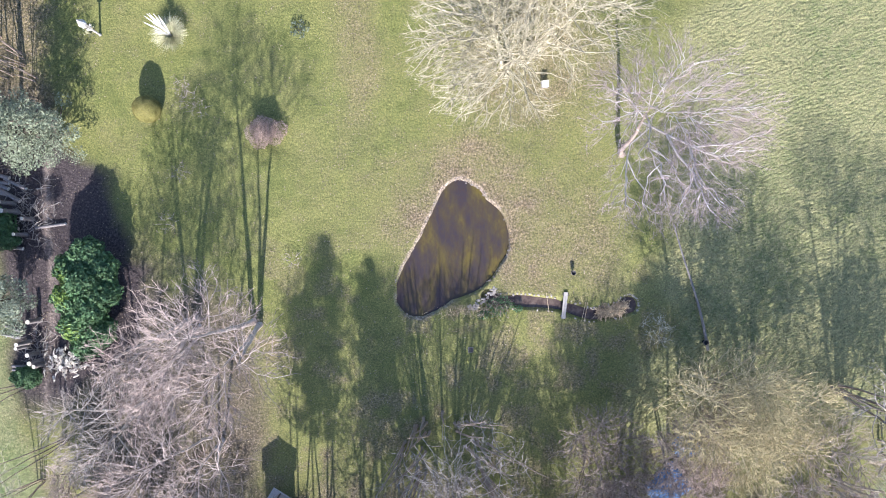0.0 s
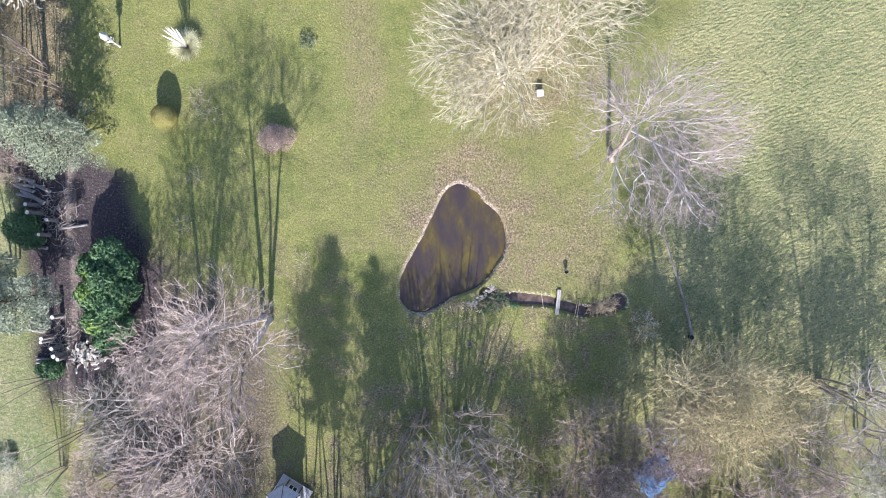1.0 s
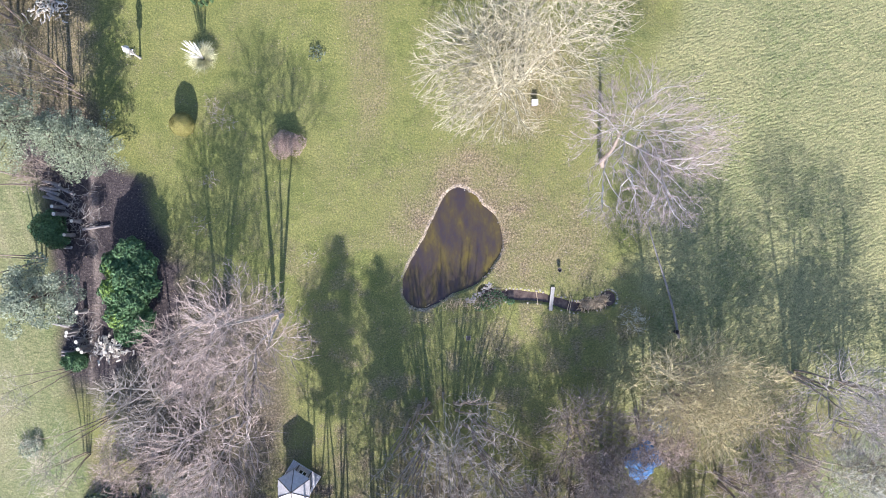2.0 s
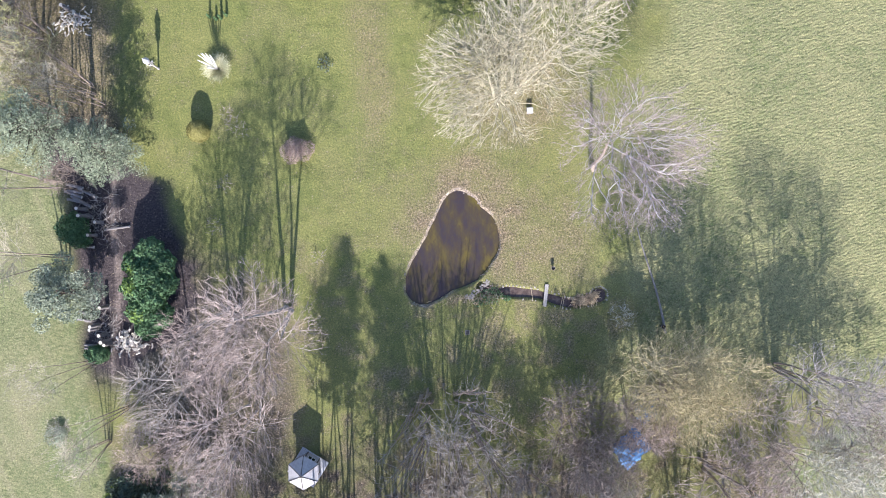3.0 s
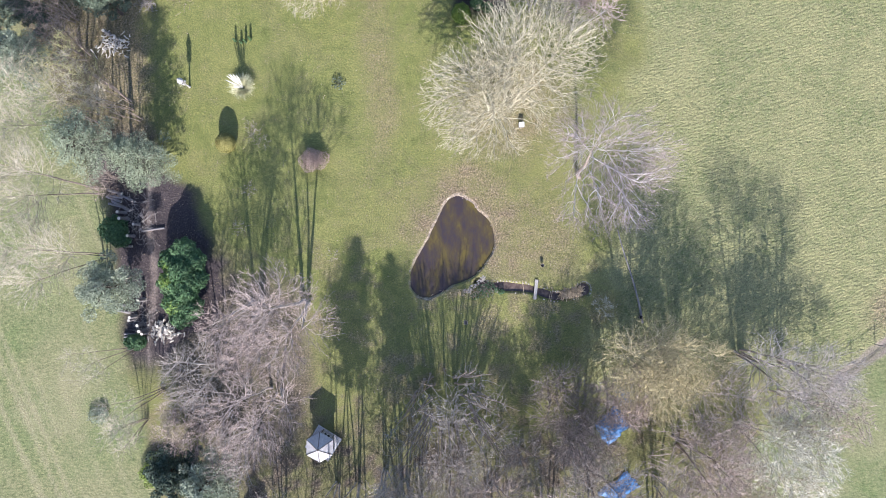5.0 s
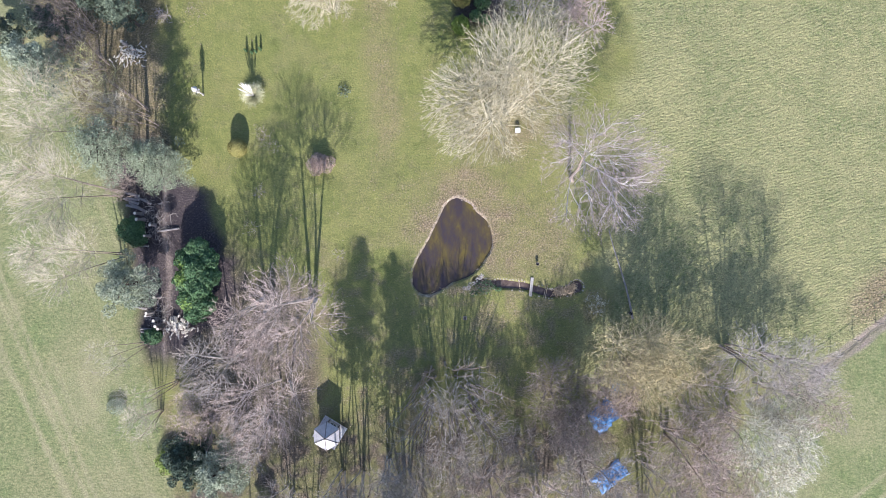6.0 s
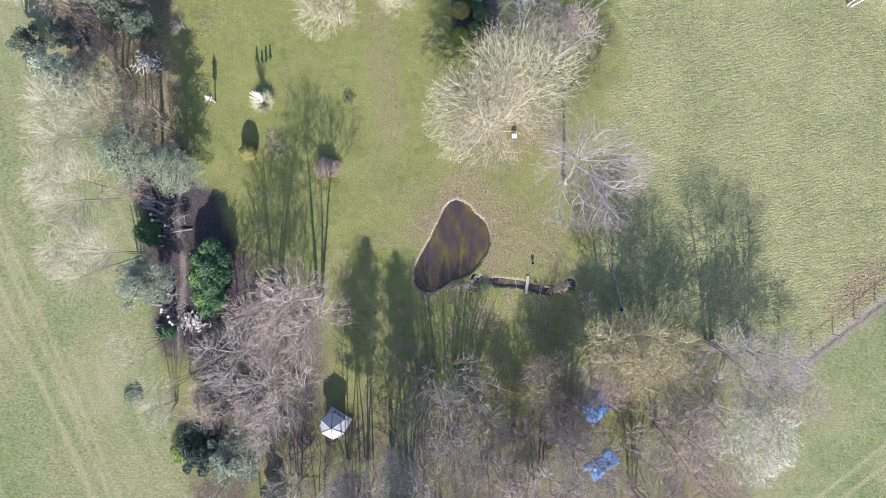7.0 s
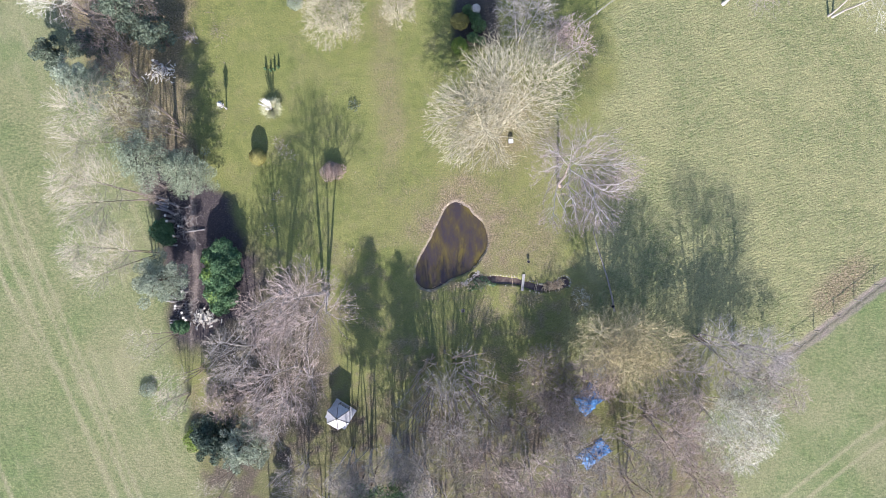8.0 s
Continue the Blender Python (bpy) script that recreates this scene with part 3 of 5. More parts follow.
def zones(x, y):
    """How much of each kind of ground lies at the places."""
    n1, n2, n3 = fbm(x, y, 0.35, 11), fbm(x, y, 1.1, 21), fbm(x, y, 0.12, 31)
    west_edge = np.interp(y, [-40, -26, -20, -10, -4, 5, 12, 25, 40], [-23, -24.5, -25.5, -27.8, -28.6, -30.2, -33.5, -40, -48]) + 0.8 * n1
    west = step(0.8, -0.8, x - west_edge)
    field = step(-2.6, 2.6, x - (14.6 + 0.12 * (y - 2) + 3.0 * n1 + 0.8 * n2)) * step(-15, -11, y + 0.5 * n1 - 0.05 * x)
    fence_side = (y - FENCE_A[1]) - 0.757 * (x - FENCE_A[0])
    south_east = step(0.3, -0.5, fence_side + 0.4 * n2) * step(22, 27, x + 2 * n1 + 0.6 * (y + 17))
    smooth_field = np.clip(west + south_east, 0, 1)
    field = field * (1 - smooth_field)
    garden = (1 - smooth_field) * (1 - field)
    pond_d = line_dist(x, y, POND, True)
    around = step(5.0, 0.8, pond_d + 1.6 * n1) * step(-3.0, 1.0, y + 0.4 * x + n1)
    under = step(7.0, 3.0, np.hypot(x - 5.8, y - 12.2) + 1.5 * n1) * 0.75
    band = step(2.2, 0.2, np.abs(x + 5.6 + 0.06 * (y - 10)) + 1.1 * n1) * step(4, 9, y) * 0.52
    warm = step(15.0, 5.0, np.hypot(x - 1.5, (y - 4) * 1.2) + 2.5 * n1) * (0.20 + 0.25 * n2)
    east_lawn = step(6.5, 2.0, np.hypot(x - 7.5, y - 1.0) + 2 * n1) * 0.68
    sw = step(9.0, 6.0, np.hypot((x + 17) * 1.05, (y + 11.5) * 0.85) + 1.5 * n1) * 0.9 * step(-10.6, -13.0, x + 0.8 * n1)
    south = step(-14.0, -17.5, y + 2.5 * n1) * (0.40 + 0.5 * step(-0.1, 0.4, n2 + 0.5 * n1))
    patchy = step(-0.05, 0.4, n2 + 0.6 * n1) * (0.16 + 0.28 * step(3, -3, y)) + step(-2.5, -6.5, y) * 0.20
    litter = np.clip(np.maximum.reduce([around * 1.0, under, band, warm, east_lawn, sw, south, patchy]) * (0.75 + 0.5 * n2), 0, 1) * garden
    litter = np.maximum(litter, step(4.5, 1.0, np.hypot(x - 40.3, (y + 4.2) * 1.2 - (x - 40) * 0.75) + n1) * 0.85 * field)
    # bare soil of the west strip; its east bulge paints in tree shade
    strip = step(1.3, -1.1, x + 0.9 * n2 - (np.interp(y, [-14, -9, -7, -4, 0, 3, 5.2, 7.5, 30], [-25.2, -23.4, -20.6, -18.4, -20.0, -21.6, -22.4, -26.0, -26.2]) + 0.7 * n1)) * step(-13, -9, y + n1)
    bed = step(0.5, -0.4, np.maximum(np.abs(x - 3.1) - 2.3, 20.6 - y) + 0.5 * n1)
    mud = step(0.25, -0.05, np.abs(fence_side * 0.8 + 0.55 + 0.2 * n2) - 0.55) * step(32.5, 34, x)
    litter = np.maximum(litter, strip * (1 - west) * step(7.5, 10, y) * 0.8)
    # under copse and south wood the dark tone is partly painted twig shade
    soil_shade = np.clip(np.maximum.reduce([strip * (1 - west) * (1 - 0.92 * step(8.5, 11.5, y)), bed * 0.9, south * garden * (0.75 - 0.5 * step(12, 16, x)), sw * garden * 0.62]), 0, 1)
    wd = water_depth(x, y)
    bank = 0.8 * step(-0.17, -0.05, wd + 0.08 * n2) * step(0.75, 0.2, np.abs(n1) * 0.9 + step(0.5, 2.5, x - 0.25 * y) * 0.35 + (y < -1.5) * 0.3)
    path = step(0.15, -0.1, np.abs(x + 25.75 + 0.25 * np.sin(y * 0.5) + 0.15 * n2) - 0.22) * step(9.5, 7.5, y) * step(-11.5, -9, y)
    path = np.maximum(path, mud * (0.75 + 0.4 * n2) * step(0.0, 0.2, np.abs(fence_side * 0.8 + 0.62 + 0.12 * n2)))
    soil_shade = np.maximum(soil_shade, step(0.18, 0.04, np.abs(fence_side * 0.8 + 0.62 + 0.12 * n2)) * step(32.5, 34, x) * 0.9)
    ruts = np.zeros_like(x)
    for t in TRACKS:
        ruts = np.maximum(ruts, step(0.32, 0.04, line_dist(x, y, t) + 0.12 * n2))
    lanes = np.sin((x * 0.925 + y * 0.38) * 2 * np.pi / 1.9 + 0.6 * n3)
    worn = ruts * 0.6 * smooth_field + step(0.55, 1.0, lanes) * 0.28 * west * step(-0.2, 0.3, n1 + n3) + (step(0.1, 0.45, n3 + 0.3 * n2) * 0.25 + 0.4 * step(9, 1, x - west_edge + 9.5 + 2 * n1) * step(-9, -2, x - west_edge + 1.0)) * smooth_field
    return litter, field, soil_shade, bank, smooth_field, np.clip(worn, 0, 1), path, wd


def land(x, y, field, wd, soil_shade):
    z = 0.05 * fbm(x, y, 0.3, 51) + 0.012 * fbm(x, y, 3.0, 53)
    tuft = value_noise(x * 1.1 + 0.3 * y, y - 0.4 * x, 2.3, 57)
    z += field * (0.012 * tuft + 0.05)
    z += soil_shade * 0.04 * fbm(x, y, 2.2, 61) + 0.02 * value_noise(x, y, 1.7, 63)
    z = z * step(0.0, -0.8, wd) - 0.42 * step(-0.12, 0.26, wd)
    return z


def ground_axis(lo, hi, fine_lo, fine_hi, fine, mid):
    a = np.concatenate([np.arange(lo, fine_lo, mid), np.arange(fine_lo, fine_hi, fine), np.arange(fine_hi, hi, mid)])
    far = np.array([4, 10, 20, 40, 80, 160, 320, 700, 1500.0])
    return np.concatenate([lo - far[::-1], a, hi + far])


gx, gy = ground_axis(-50, 50, -4.2, 13.4, 0.10, 0.30), ground_axis(-29, 29, -5.6, 5.4, 0.10, 0.30)
GX, GY = (a.ravel() for a in np.meshgrid(gx, gy))
litter, field, soil_shade, bank, smooth_field, worn, path, wd = zones(GX, GY)
GZ = land(GX, GY, field, wd, soil_shade)
nx, ny = len(gx), len(gy)
q = (np.arange(ny - 1)[:, None] * nx + np.arange(nx - 1)[None]).ravel()
me = mesh_np("ground", np.stack([GX, GY, GZ], 1), np.stack([q, q + 1, q + nx + 1, q + nx], 1), GROUND, True)
for nm, cols in (("zone", (litter, field, soil_shade, path)), ("zone_b", (bank, smooth_field, worn, np.ones_like(bank)))):
    at = me.attributes.new(nm, "FLOAT_COLOR", "POINT")
    at.data.foreach_set("color", np.stack(cols, 1).astype(np.float32).ravel())
tagged(new("ground", me), "garden lawn with leaf litter and rough winter fields", "ground", kind="structure")


def height(x, y):
    """The ground's height at one place."""
    X, Y = np.array([float(x)]), np.array([float(y)])
    l, f, s, *_, w = zones(X, Y)
    return float(land(X, Y, f, w, s)[0])


# water: one sheet in the pond, one along the stream and its round pool
def sheet(name, loop, z, label, material=None):
    bm = bmesh.new()
    bm.faces.new([bm.verts.new((px, py, z)) for px, py in loop])
    bmesh.ops.triangulate(bm, faces=bm.faces)
    tagged(new(name, from_bm(name, bm, material or WATER)), label, "water", kind="structure")


sheet("water", POND + 0.25 * unit(POND - np.array([0.6, 0.0])), -0.20, "still brown pond water with olive weed")
tan = np.gradient(STREAM, axis=0)
nrm = unit(np.stack([-tan[:, 1], tan[:, 0]], 1))
sheet("water", np.concatenate([STREAM + nrm * 0.62, (STREAM - nrm * 0.62)[::-1]]), -0.21, "dark shallow water in a narrow stream", STREAM_WATER)
ang = np.linspace(0, 2 * np.pi, 24, endpoint=False)
sheet("water", np.stack([POOL[0] + 0.9 * np.cos(ang), POOL[1] + 0.9 * np.sin(ang)], 1), -0.205, "dark brown water in a small round pool", STREAM_WATER)


# ---------------------------------------------------------------- trees without leaves
bare_tree("ash_tree", 4.0, 11.7, 8.4, "broad cream-barked bare tree beside the pond lawn", CREAM, CREAM_TWIG, r=5.3, cx=-0.9, cy=0.2, low=0.05, floor=-0.6, stems=3, spread=0.5,
          fan=0.25, trunk=0.17, n=(40, 800, 5000, 10000), wob=0.13, seed=3, twig_r=0.020, bold=1.15, fork=0.036, gap=(2.1, -1.9, 1.05), rag=0.09, out=0.35, straight=0.36, long=0.75)
bare_tree("ash_tree", 5.4, 12.5, 10.6, "broad cream-barked bare tree with low limbs", CREAM, CREAM_TWIG, r=5.4, cx=1.5, cy=2.1, low=0.14, stems=3, spread=0.4,
          fan=0.25, trunk=0.17, n=(42, 800, 5000, 10000), wob=0.13, seed=5, twig_r=0.020, bold=1.15, fork=0.036, gap=(0.7, -2.7, 1.15), rag=0.09, out=0.35, straight=0.36, long=0.75)
bare_tree("birch_tree", 11.75, 6.2, 10.6, "white-barked bare birch with crooked limbs", BIRCH, BIRCH_TWIG, r=5.4, cx=0.6, cy=0.0, tip=(0.0, 1.2), low=0.40, stems=1, trunk=0.22, stem_h=(0.56, 0.6),
          foot=BROWN, fork=0.024, n=(34, 400, 2400, 13000), wob=0.36, seed=8, twig_r=0.0115, bold=1.9, floor=-0.75, straight=0.5, rag=0.16, clump_r=0.26)
bare_tree("beech_tree", -12.2, -4.9, 11.4, "pinkish-grey bare tree with forked stems", PINK, PINK_TWIG, r=4.2, cx=0.0, cy=-0.6, low=0.42, stems=3, spread=0.3,
          fan=0.3, trunk=0.27, n=(26, 220, 1700, 5200), bold=0.62, wob=0.2, twig_r=0.0185, seed=11)
bare_tree("beech_tree", -16.4, -4.9, 9.4, "pinkish-brown bare tree with five stems", PINK, PINK_TWIG, r=3.4, cx=0.3, cy=-1.6, low=0.34, stems=5, spread=0.5,
          fan=0.45, trunk=0.25, n=(26, 230, 1700, 5000), bold=0.62, wob=0.2, twig_r=0.0185, seed=12)
bare_tree("beech_tree", -14.8, -12.6, 9.6, "pale twisted bare tree in the copse", PINK, PINK_TWIG, r=4.4, low=0.3, stems=3, spread=0.4, fan=0.4, trunk=0.16,
          n=(34, 320, 2000, 4500), wob=0.34, twig_r=0.0175, seed=13)
bare_tree("alder_tree", -19.4, -10.2, 8.6, "grey bare tree at the copse edge", GREY, GREY_TWIG, r=3.4, low=0.25, stems=3, spread=0.4, fan=0.4, trunk=0.16,
          n=(28, 260, 1700, 3200), wob=0.3, seed=14)
bare_tree("dogwood_tree", -21.3, -14.6, 5.8, "reddish-brown twiggy bare small tree", BROWN, PINK_TWIG, r=2.9, low=0.15, stems=7, spread=0.6, fan=0.5, trunk=0.12,
          n=(26, 200, 1500, 4500), wob=0.14, seed=15)
bare_tree("hazel_coppice", 0.1, -13.6, 6.6, "grey coppiced hazel with many straight stems", GREY, GREY_TWIG, r=5.7, cx=0.4, cy=-2.4, low=0.30, lean=0.5, stems=44, spread=3.0,
          fan=0.40, trunk=0.33, fork=0.020, foot=BROWN, n=(16, 320, 3600, 6500), twig_r=0.0175, bold=0.5, wob=0.18, seed=16, long=0.8)
bare_tree("hawthorn_tree", 9.9, -13.0, 4.8, "brown twiggy bare thorn tree", BROWN, BROWN_TWIG, r=3.4, low=0.25, stems=8, spread=0.9, fan=0.5, trunk=0.14,
          n=(36, 340, 2700, 6000), twig_r=0.018, wob=0.14, seed=17)
bare_tree("willow_tree", 15.9, -8.9, 10.2, "yellowish bare willow with dense twigs", YELLOW, YELLOW_TWIG, r=4.1, cx=0.3, cy=-0.4, low=0.06, floor=-0.85, stems=6, spread=0.9, fan=0.35,
          trunk=0.18, n=(40, 600, 4600, 9000), wob=0.16, seed=18, twig_r=0.0205)
bare_tree("willow_tree", 19.9, -8.9, 8.6, "yellowish bare willow with fanned stems", YELLOW, YELLOW_TWIG, r=3.3, cx=-0.4, cy=-1.0, low=0.20, floor=-0.7, stems=8, spread=0.5, fan=0.55,
          trunk=0.20, n=(34, 300, 1900, 3800), wob=0.14, seed=181, twig_r=0.0195)
bare_tree("aspen_tree", 25.7, -9.2, 10.4, "lilac-grey bare tree at the field edge", LILAC_TWIG, LILAC_TWIG, r=3.4, cx=-0.3, cy=-0.4, low=0.30, stems=4, spread=0.4, fan=0.35, foot=BROWN,
          trunk=0.17, twig_r=0.0125, fork=0.03, n=(30, 240, 1600, 4800), bold=1.4, wob=0.14, seed=19)
bare_tree("aspen_tree", 29.3, -9.8, 9.4, "lilac-grey bare tree near the fence", LILAC_TWIG, LILAC_TWIG, r=3.0, low=0.32, stems=4, spread=0.3, fan=0.4, foot=BROWN, trunk=0.15, twig_r=0.0125, fork=0.03,
          n=(26, 220, 1400, 4200), bold=1.4, wob=0.14, seed=20)
bare_tree("white_willow_tree", 25.6, -15.4, 8.6, "whitish bare willow leaning over the field", PALE_TWIG, WHITE_TWIG, r=4.4, cx=1.4, cy=-1.2, low=0.3, stems=4, spread=0.5, fan=0.5,
          trunk=0.15, n=(34, 340, 3200, 6500), wob=0.18, seed=21, twig_r=0.025)
bare_tree("oak_tree", 20.2, -16.8, 9.2, "pinkish-brown bare tree in the wood", BROWN, PINK_TWIG, r=4.4, low=0.28, stems=3, spread=0.5, fan=0.4, trunk=0.2,
          n=(28, 230, 1700, 6500), twig_r=0.0195, wob=0.18, seed=22)
bare_tree("oak_tree", 12.6, -19.6, 9.8, "grey-brown bare tree beside blue tarpaulins", BROWN, GREY_TWIG, r=3.6, low=0.25, stems=4, spread=0.6, fan=0.4, trunk=0.16,
          n=(26, 210, 1500, 5000), twig_r=0.0195, wob=0.18, seed=23)
bare_tree("oak_tree", 18.2, -23.4, 8.2, "brown bare tree in the wood", BROWN, BROWN_TWIG, r=4.2, low=0.28, stems=3, spread=0.5, fan=0.4, trunk=0.18,
          n=(26, 210, 1500, 5500), twig_r=0.0195, wob=0.18, seed=24)
bare_tree("oak_tree", 24.8, -22.6, 6.8, "pale pinkish bare scrub tree", BROWN, PINK_TWIG, r=3.2, low=0.25, stems=4, spread=0.5, fan=0.4, trunk=0.15,
          n=(22, 190, 1300, 4800), twig_r=0.0195, wob=0.16, seed=25)
bare_tree("alder_tree", -3.6, -21.6, 6.6, "grey-brown bare tree in the wood", GREY, GREY_TWIG, r=4.2, low=0.3, stems=5, spread=0.7, fan=0.4, trunk=0.17,
          n=(28, 230, 1700, 6000), twig_r=0.0195, wob=0.17, seed=26)
bare_tree("alder_tree", 4.2, -21.4, 7.2, "brownish bare tree in the wood", PINK, BROWN_TWIG, r=4.2, low=0.3, stems=5, spread=0.7, fan=0.4, trunk=0.17,
          n=(28, 230, 1700, 6000), twig_r=0.0195, wob=0.17, seed=27)
bare_tree("alder_tree", 8.8, -22.0, 8.2, "pinkish-brown bare tree in the wood", PINK, PINK_TWIG, r=3.9, low=0.35, stems=5, spread=0.7, fan=0.4, trunk=0.18,
          n=(32, 300, 1800, 5000), twig_r=0.018, wob=0.17, seed=28)
bare_tree("alder_tree", -9.0, -25.8, 5.2, "pale grey bare scrub tree", GREY, GREY_TWIG, r=3.0, low=0.2, stems=4, spread=0.5, fan=0.4, trunk=0.13,
          n=(20, 150, 1000, 3200), wob=0.18, seed=29)
bare_tree("elder_tree", -14.2, -22.6, 6.0, "pale grey bare scrub tree", GREY, GREY_TWIG, r=2.6, low=0.2, stems=4, spread=0.5, fan=0.4, trunk=0.13,
          n=(20, 140, 900, 2800), wob=0.18, seed=30)
SOUTH_BARK = [GREY, BROWN, GREY]
for i, (x, y, h, r, tw) in enumerate([(-0.4, -25.2, 8.0, 3.6, BROWN_TWIG), (6.4, -17.8, 5.0, 2.6, GREY_TWIG), (6.2, -25.6, 7.6, 3.6, PINK_TWIG), (12.6, -25.8, 7.4, 3.4, BROWN_TWIG),
                                      (22.6, -26.4, 7.0, 3.2, PINK_TWIG), (21.6, -12.6, 8.2, 3.6, PINK_TWIG), (-16.4, -16.2, 7.6, 2.8, GREY_TWIG), (28.8, -12.8, 7.6, 3.4, LILAC_TWIG),
                                      (11.6, -17.4, 6.0, 2.6, GREY_TWIG), (18.6, -20.4, 7.4, 3.2, GREY_TWIG), (0.6, -19.6, 6.2, 3.6, GREY_TWIG), (24.0, -19.4, 7.2, 3.2, PINK_TWIG), (-12.2, -26.0, 6.4, 3.0, GREY_TWIG), (31.6, -13.6, 6.4, 3.0, PINK_TWIG)]):
    bare_tree("alder_tree", x, y, h, "grey-brown bare tree among others in the wood", SOUTH_BARK[i % 3], tw, r=r, low=0.25, stems=4, spread=0.6, fan=0.4, trunk=0.12,
              n=(22, 190, 1050, 2200), twig_r=0.0195, wob=0.2, seed=200 + i, group="bare trees in the south wood")
bare_tree("hawthorn_tree", 11.6, -15.4, 5.7, "broad brown twiggy bare thorn tree", BROWN, PINK_TWIG, r=3.0, cy=-0.4, low=0.3, stems=6, spread=0.7, fan=0.5, trunk=0.17,
          n=(34, 340, 2600, 5500), twig_r=0.018, wob=0.14, seed=250)
# thorn added only to deepen the shade north of the willows
bare_tree("hawthorn_tree", 17.6, -10.4, 4.2, "low brown twiggy bare thorn added under the willows for shade", BROWN, BROWN_TWIG, r=2.8, low=0.08, floor=-0.8, stems=7, spread=0.8, fan=0.5, trunk=0.12,
          n=(24, 240, 2000, 4500), twig_r=0.019, wob=0.14, seed=252)
bare_tree("hawthorn_tree", 14.6, -12.4, 6.3, "dense pinkish twiggy bare thorn tree", BROWN, PINK_TWIG, r=2.7, low=0.15, stems=6, spread=0.7, fan=0.5, trunk=0.14,
          n=(34, 340, 3200, 7500), twig_r=0.022, wob=0.2, seed=251)
# unseen trees beyond the view, added to shade the wood from the south
for i, (x, y, h, r) in enumerate([(-17.5, -28.6, 8.5, 3.4), (-14.4, -30.2, 9.0, 3.0), (-3.4, -29.6, 10.0, 3.8), (1.6, -29.8, 9.6, 3.8), (6.4, -30.0, 9.6, 3.6), (11.0, -29.8, 9.0, 3.4), (17.0, -29.2, 8.6, 3.4)]):
    bare_tree("alder_tree", x, y, h, "unseen bare tree where the wood runs on southward, added for shade", GREY, GREY_TWIG, r=r, low=0.25, stems=2, spread=0.4, fan=0.3, trunk=0.13,
              n=(22, 150, 500, 1200), twig_r=0.03, wob=0.2, seed=270 + i, group="bare trees in the south wood")
for i, (x, y, h, r, cx) in enumerate([(-7.6, -20.8, 12.4, 2.2, 0.1), (-5.2, -19.6, 10.8, 2.0, 1.0), (-3.6, -20.6, 10.4, 1.7, 0.2), (-2.2, -21.8, 11.8, 1.8, 0.0), (-9.4, -20.8, 11.2, 1.6, 0.2)]):
    bare_tree("alder_tree", x, y, h, "tall slender bare tree with forked stems", GREY, GREY_TWIG, r=r, cx=cx, low=0.30, stems=3, spread=0.25, fan=0.8, trunk=0.12,
              n=(22, 200, 1500, 3000), bold=1.9, twig_r=0.018, wob=0.16, seed=290 + i, group="tall bare trees beside the summerhouse")
# along the west field
bare_tree("hazel_bush", -26.2, -15.2, 5.4, "pale whitish bare bush at the field edge", PALE_TWIG, PALE_TWIG, r=2.1, cx=-0.2, cy=-0.2, low=0.25, stems=5, spread=0.3, fan=0.5, trunk=0.09, foot=BROWN,
          n=(16, 90, 700, 2600), wob=0.12, seed=295, twig_r=0.010)
for i, (x, y, h, r, tw, cx, cy) in enumerate([(-30.8, 10.8, 10.4, 4.2, PALE_TWIG, -1.9, 0.4), (-30.4, 5.0, 10.8, 4.2, PALE_TWIG, -1.8, 0.0),
                                              (-29.6, -0.8, 10.4, 3.8, PALE_TWIG, -1.6, -0.2), (-36.4, 23.4, 8.6, 3.6, WHITE_TWIG, -0.6, 0.4)]):
    bare_tree("poplar_tree", x, y, h, "pale feathery bare tree leaning over the field", tw, tw, foot=BROWN, r=r, cx=cx, cy=cy, low=0.3, stems=3, spread=0.4, fan=0.4, trunk=0.10,
              n=(18, 220, 1500, 5200), wob=0.13, seed=40 + i, group="pale trees along the west field", fork=0.028, twig_r=0.0135, floor=-0.1, straight=0.6)
for i, (x, y, h, r) in enumerate([(-27.2, -8.9, 10.0, 2.0), (-24.8, -12.6, 9.8, 2.2), (-21.6, -23.2, 9.0, 2.4), (-28.4, 11.4, 9.4, 1.8), (-26.8, 11.2, 8.8, 1.5), (-29.2, 13.8, 8.6, 1.6)]):
    bare_tree("young_tree", x, y, h, "slender dark-stemmed bare tree with faint twigs", BROWN, PALE_TWIG, r=r, low=0.45, stems=3, spread=0.3, fan=0.4, trunk=0.065,
              n=(8, 50, 300, 1500), wob=0.12, seed=50 + i, group="slender trees at the field edge", twig_r=0.008)
bare_tree("elder_tree", -27.6, 12.4, 8.6, "yellowish-green bare elder with arching branches", YELLOW, ELDER_TWIG, r=3.4, cx=-2.6, cy=0.8, low=0.15, stems=7, spread=0.5, fan=0.6, trunk=0.08, straight=0.4, bold=0.95, foot=BROWN,
          n=(26, 170, 900, 1500), wob=0.16, seed=60, twig_r=0.018)
bare_tree("elder_tree", -31.6, 16.8, 6.0, "brown bare scrub tree among evergreens", BROWN, BROWN_TWIG, r=3.0, low=0.15, stems=5, spread=0.5, fan=0.5, trunk=0.13,
          n=(24, 150, 900, 1700), wob=0.2, seed=61)
